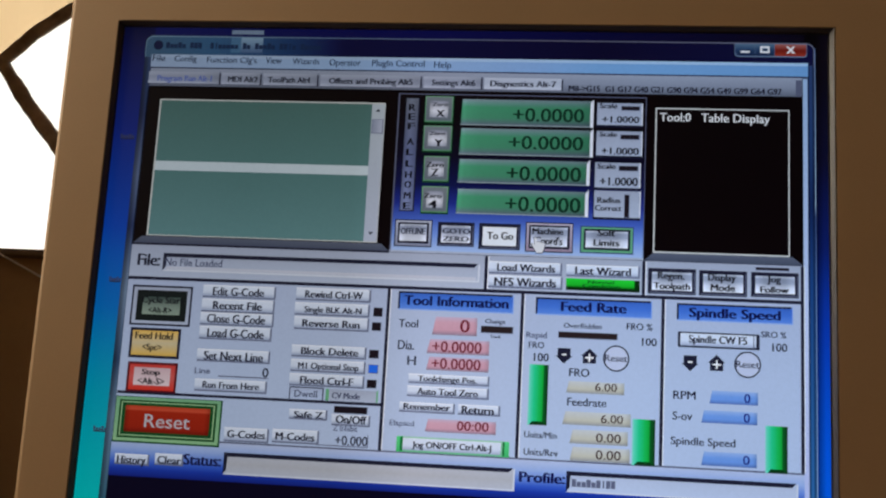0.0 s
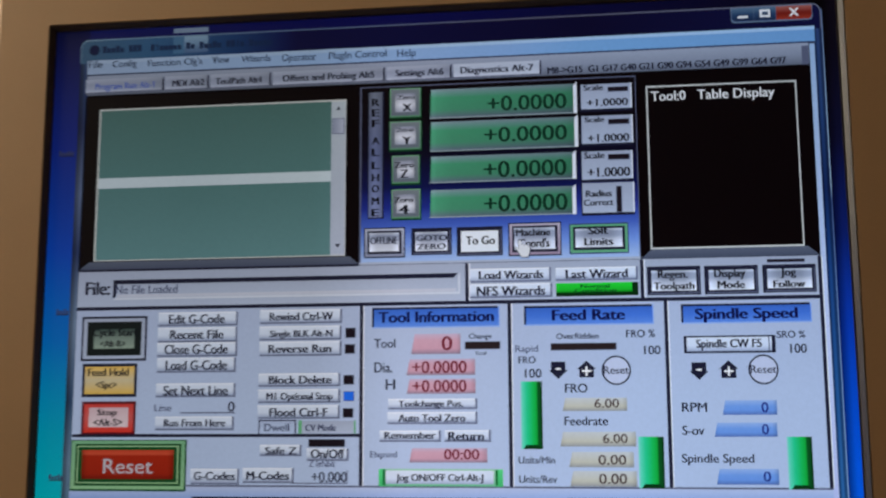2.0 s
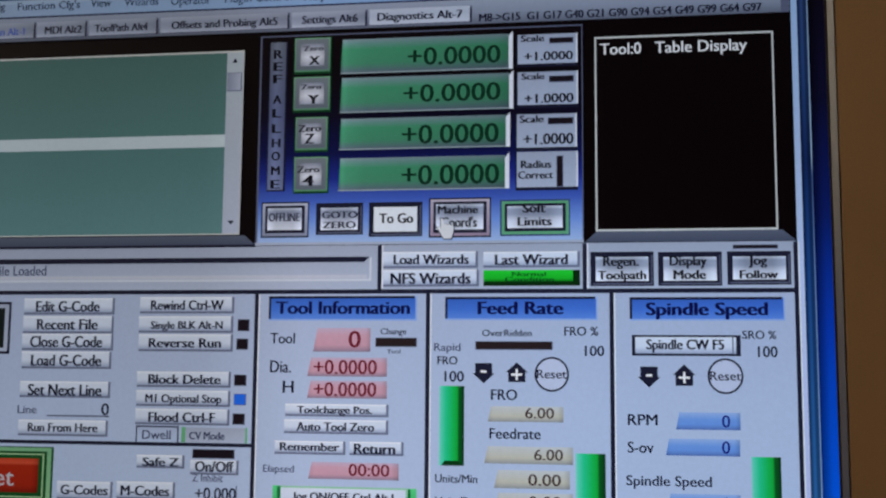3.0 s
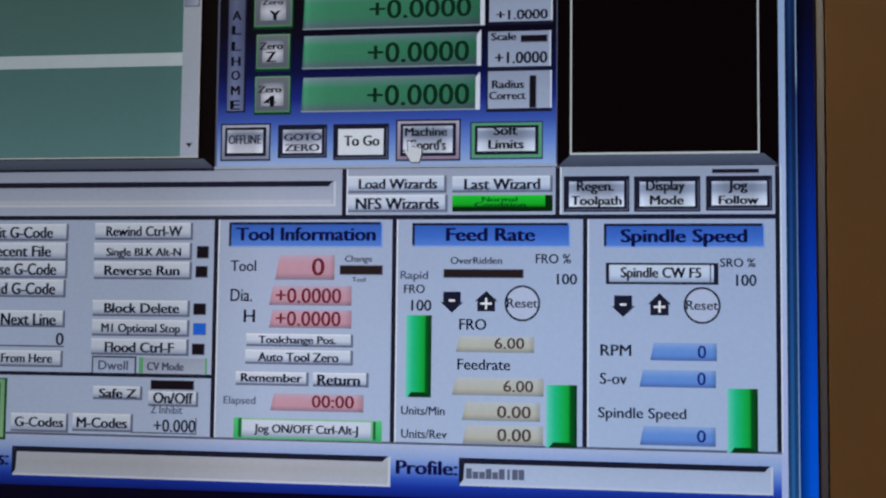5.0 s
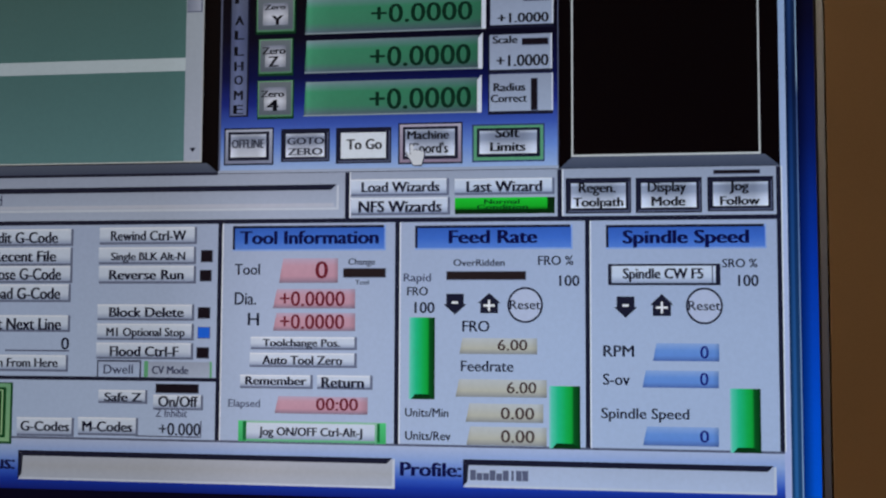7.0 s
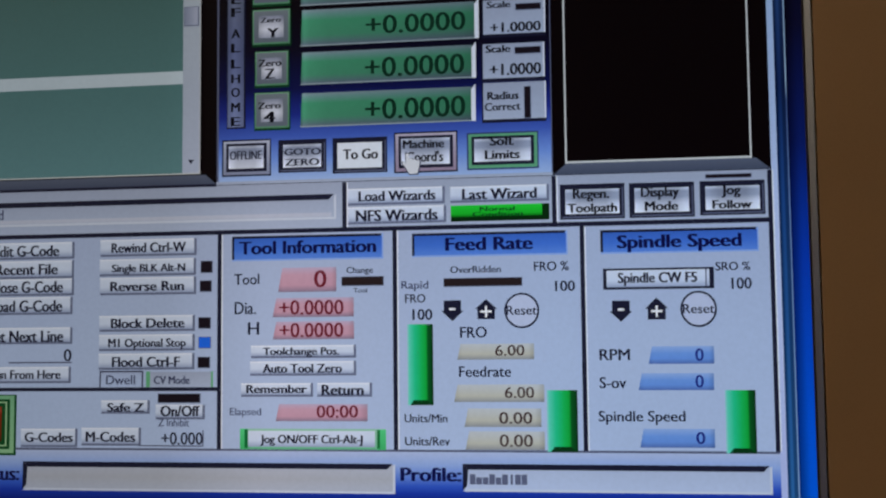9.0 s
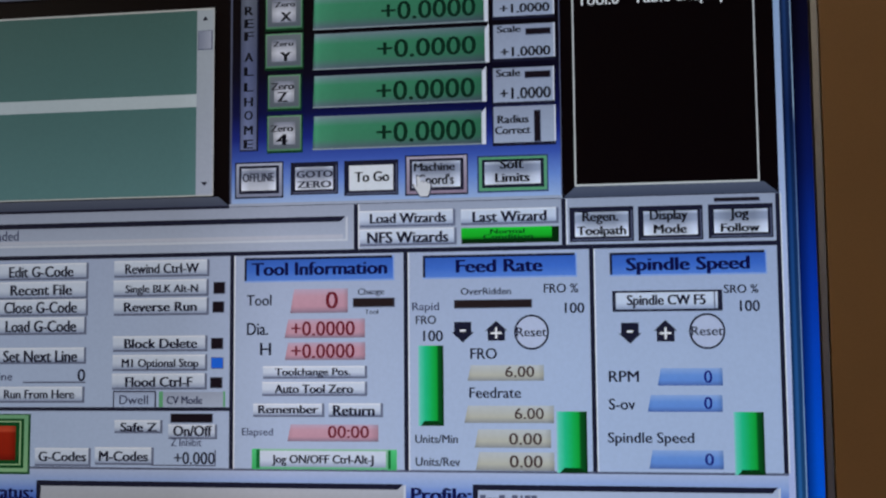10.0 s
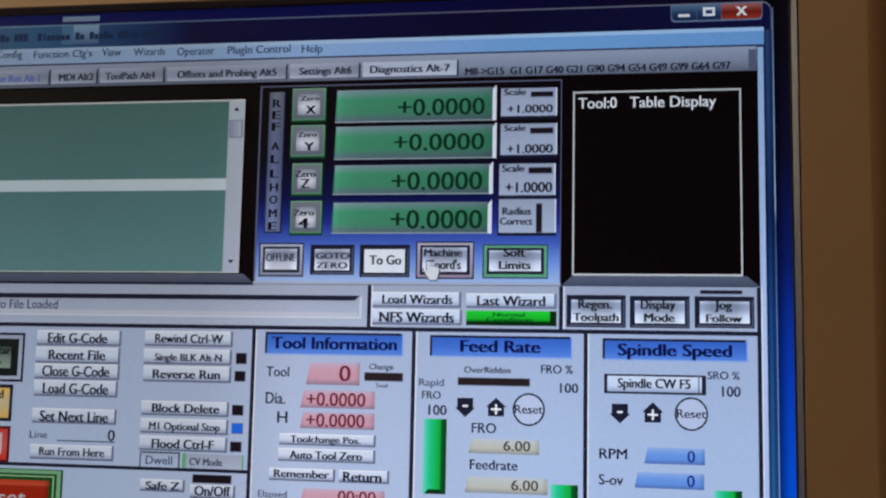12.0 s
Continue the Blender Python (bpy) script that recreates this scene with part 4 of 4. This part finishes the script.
zero_button(173.8, 87.9, 187.8, 102.5, "4", (178.0, 95.5, 181.8, 99.5))
caption(177.0, 44.1, 184.8, 46.0, "Zero", "dark", 1)
caption(176.4, 59.5, 184.2, 61.4, "Zero", "dark", 1)
caption(175.7, 75.6, 184.4, 78.2, "Zero", "dark", 1)
caption(175.5, 91.9, 184.1, 94.3, "Zero", "dark", 1)
frame_button(161.2, 105.6, 180.4, 119.5, "OFFLINE", (164.5, 110.0, 176.8, 113.2))
frame_button(183.2, 106.3, 201.4, 118.6)
frame_button(203.7, 106.3, 224.1, 119.5, "To Go", (207.9, 110.7, 220.6, 114.4))
frame_button(226.6, 105.0, 249.9, 120.1, "Machine", (230.1, 108.0, 245.0, 111.1))
frame_button(253.3, 106.1, 279.2, 119.8, "Soft", (261.8, 107.7, 270.0, 111.1))
frame_button(286.6, 126.0, 309.6, 138.5, "Regen.", (291.4, 127.8, 304.0, 131.2))
frame_button(311.2, 126.2, 334.0, 138.5, "Display", (315.5, 127.8, 328.5, 131.2))
frame_button(335.9, 126.2, 358.7, 138.2, "Jog", (343.5, 127.8, 349.9, 131.1))
caption(185.7, 109.7, 199.3, 112.2, "GOTO", "mid", 1)
caption(186.0, 113.6, 198.7, 116.1, "ZERO", "mid", 1)
caption(231.5, 112.5, 244.6, 116.2, "Coord's", "dark", 1)
caption(260.0, 112.8, 272.2, 116.0, "Limits", "dark", 1)
caption(289.4, 133.0, 306.7, 136.1, "Toolpath", "dark", 1)
caption(316.8, 132.9, 328.1, 136.1, "Mode", "dark", 1)
caption(340.3, 133.1, 353.7, 136.0, "Follow", "dark", 1)
caption(166.4, 155.8, 176.0, 159.7, "Tool", "text", 0.5)
caption(166.6, 166.1, 174.7, 170.6, "Dia.", "text", 0.5)
caption(171.8, 173.6, 175.9, 178.1, "H", "text", 0.5)
caption(208.9, 154.0, 218.6, 156.2, "Change", "text", 0.5)
caption(211.5, 161.7, 216.4, 163.3, "Tool", "text", 0.5)
caption(164.8, 205.3, 176.8, 208.0, "Elapsed", "faint", 0)
caption(246.9, 154.4, 264.9, 156.8, "OverRidden", "text", 0.5)
caption(276.9, 153.3, 289.2, 156.5, "FRO %", "text", 0.5)
caption(284.4, 160.2, 291.3, 163.8, "100", "text", 0.5)
caption(229.1, 159.4, 238.8, 162.2, "Rapid", "faint", 0)
caption(230.4, 164.2, 237.7, 167.2, "FRO", "text", 0.5)
caption(233.1, 169.6, 240.1, 173.4, "100", "text", 0.5)
caption(250.2, 176.1, 259.6, 179.9, "FRO", "text", 0.5)
caption(249.7, 190.3, 268.0, 194.1, "Feedrate", "text", 0.5)
caption(229.9, 207.5, 245.2, 210.5, "Units/Min", "text", 0.5)
caption(230, 215.7, 246, 218.8, "Units/Rev", "text", 0.5)
caption(299.7, 184.5, 310.1, 188.4, "RPM", "text", 0.5)
caption(299.5, 194.4, 308.6, 198.3, "S-ov", "text", 0.5)
caption(298.9, 206.4, 328.8, 210.0, "Spindle Speed", "text", 0.5)
caption(340.6, 154.6, 352.6, 157.5, "SRO %", "text", 0.5)
caption(346.0, 160.1, 352.9, 163.9, "100", "text", 0.5)
caption(63, 184.1, 71.1, 187.2, "Line", "faint", 0)
caption(98.7, 183, 101.7, 187.5, "0", "text", 0.5)
caption(138.2, 214.4, 154.2, 218.9, "+0.000", "text", 0.5)
caption(136.8, 209.3, 148.9, 212.2, "Z Inhibit", "faint", 0)
caption(26.5, 127.8, 38.4, 133.8, "File:", "text", 1)
caption(41.6, 129.7, 72.4, 133.5, "No File Loaded", "faint", 0)
caption(61.6, 227.4, 80.9, 232.7, "Status:", "navy", 1)
caption(228.5, 226.8, 249.7, 231.6, "Profile:", "navy", 1)
caption(290.9, 47.3, 306.0, 51.6, "Tool:0", "white", 0.35)
caption(311.2, 47.3, 344.6, 51.6, "Table Display", "white", 0.35)
caption(22.9, 20.4, 30.1, 23.9, "File", "menu", 0)
caption(35.3, 20.8, 47.9, 24.0, "Config", "menu", 0)
caption(53.7, 21.2, 81.6, 24.4, "Function Cfg's", "menu", 0)
caption(86.5, 20.9, 95.3, 24.4, "View", "menu", 0)
caption(101.2, 21.3, 115.6, 24.5, "Wizards", "menu", 0)
caption(121.1, 21.5, 137.8, 25.0, "Operator", "menu", 0)
caption(143.9, 21.6, 171.6, 25.0, "PlugIn Control", "menu", 0)
caption(176.7, 22.0, 185.5, 25.4, "Help", "menu", 0)
tab(21.6, 28.2, 62.2, 35.8, "Program Run Alt-1", (26.9, 31.7, 57.2, 34.6))
tab(62.7, 28.7, 85.1, 35.6, "MDI Alt2", (66.6, 31.2, 82.9, 34.4))
tab(86.0, 28.7, 115.9, 35.9, "ToolPath Alt4", (88.8, 31.5, 111.4, 34.6))
tab(116.8, 28.7, 170.8, 36.1, "Offsets and Probing Alt5", (121.7, 31.8, 165.8, 34.9))
tab(171.7, 28.9, 201.9, 36.2, "Settings Alt6", (176.1, 32.0, 198.1, 35.0))
tab(202.7, 28.9, 242.5, 36.2, "Diagnostics Alt-7", (206.0, 32.2, 238.8, 35.3))
caption(245.3, 33.8, 350.4, 36.8, "M8->G15  G1 G17 G40 G21 G90 G94 G54 G49 G99 G64 G97", "text", 1)
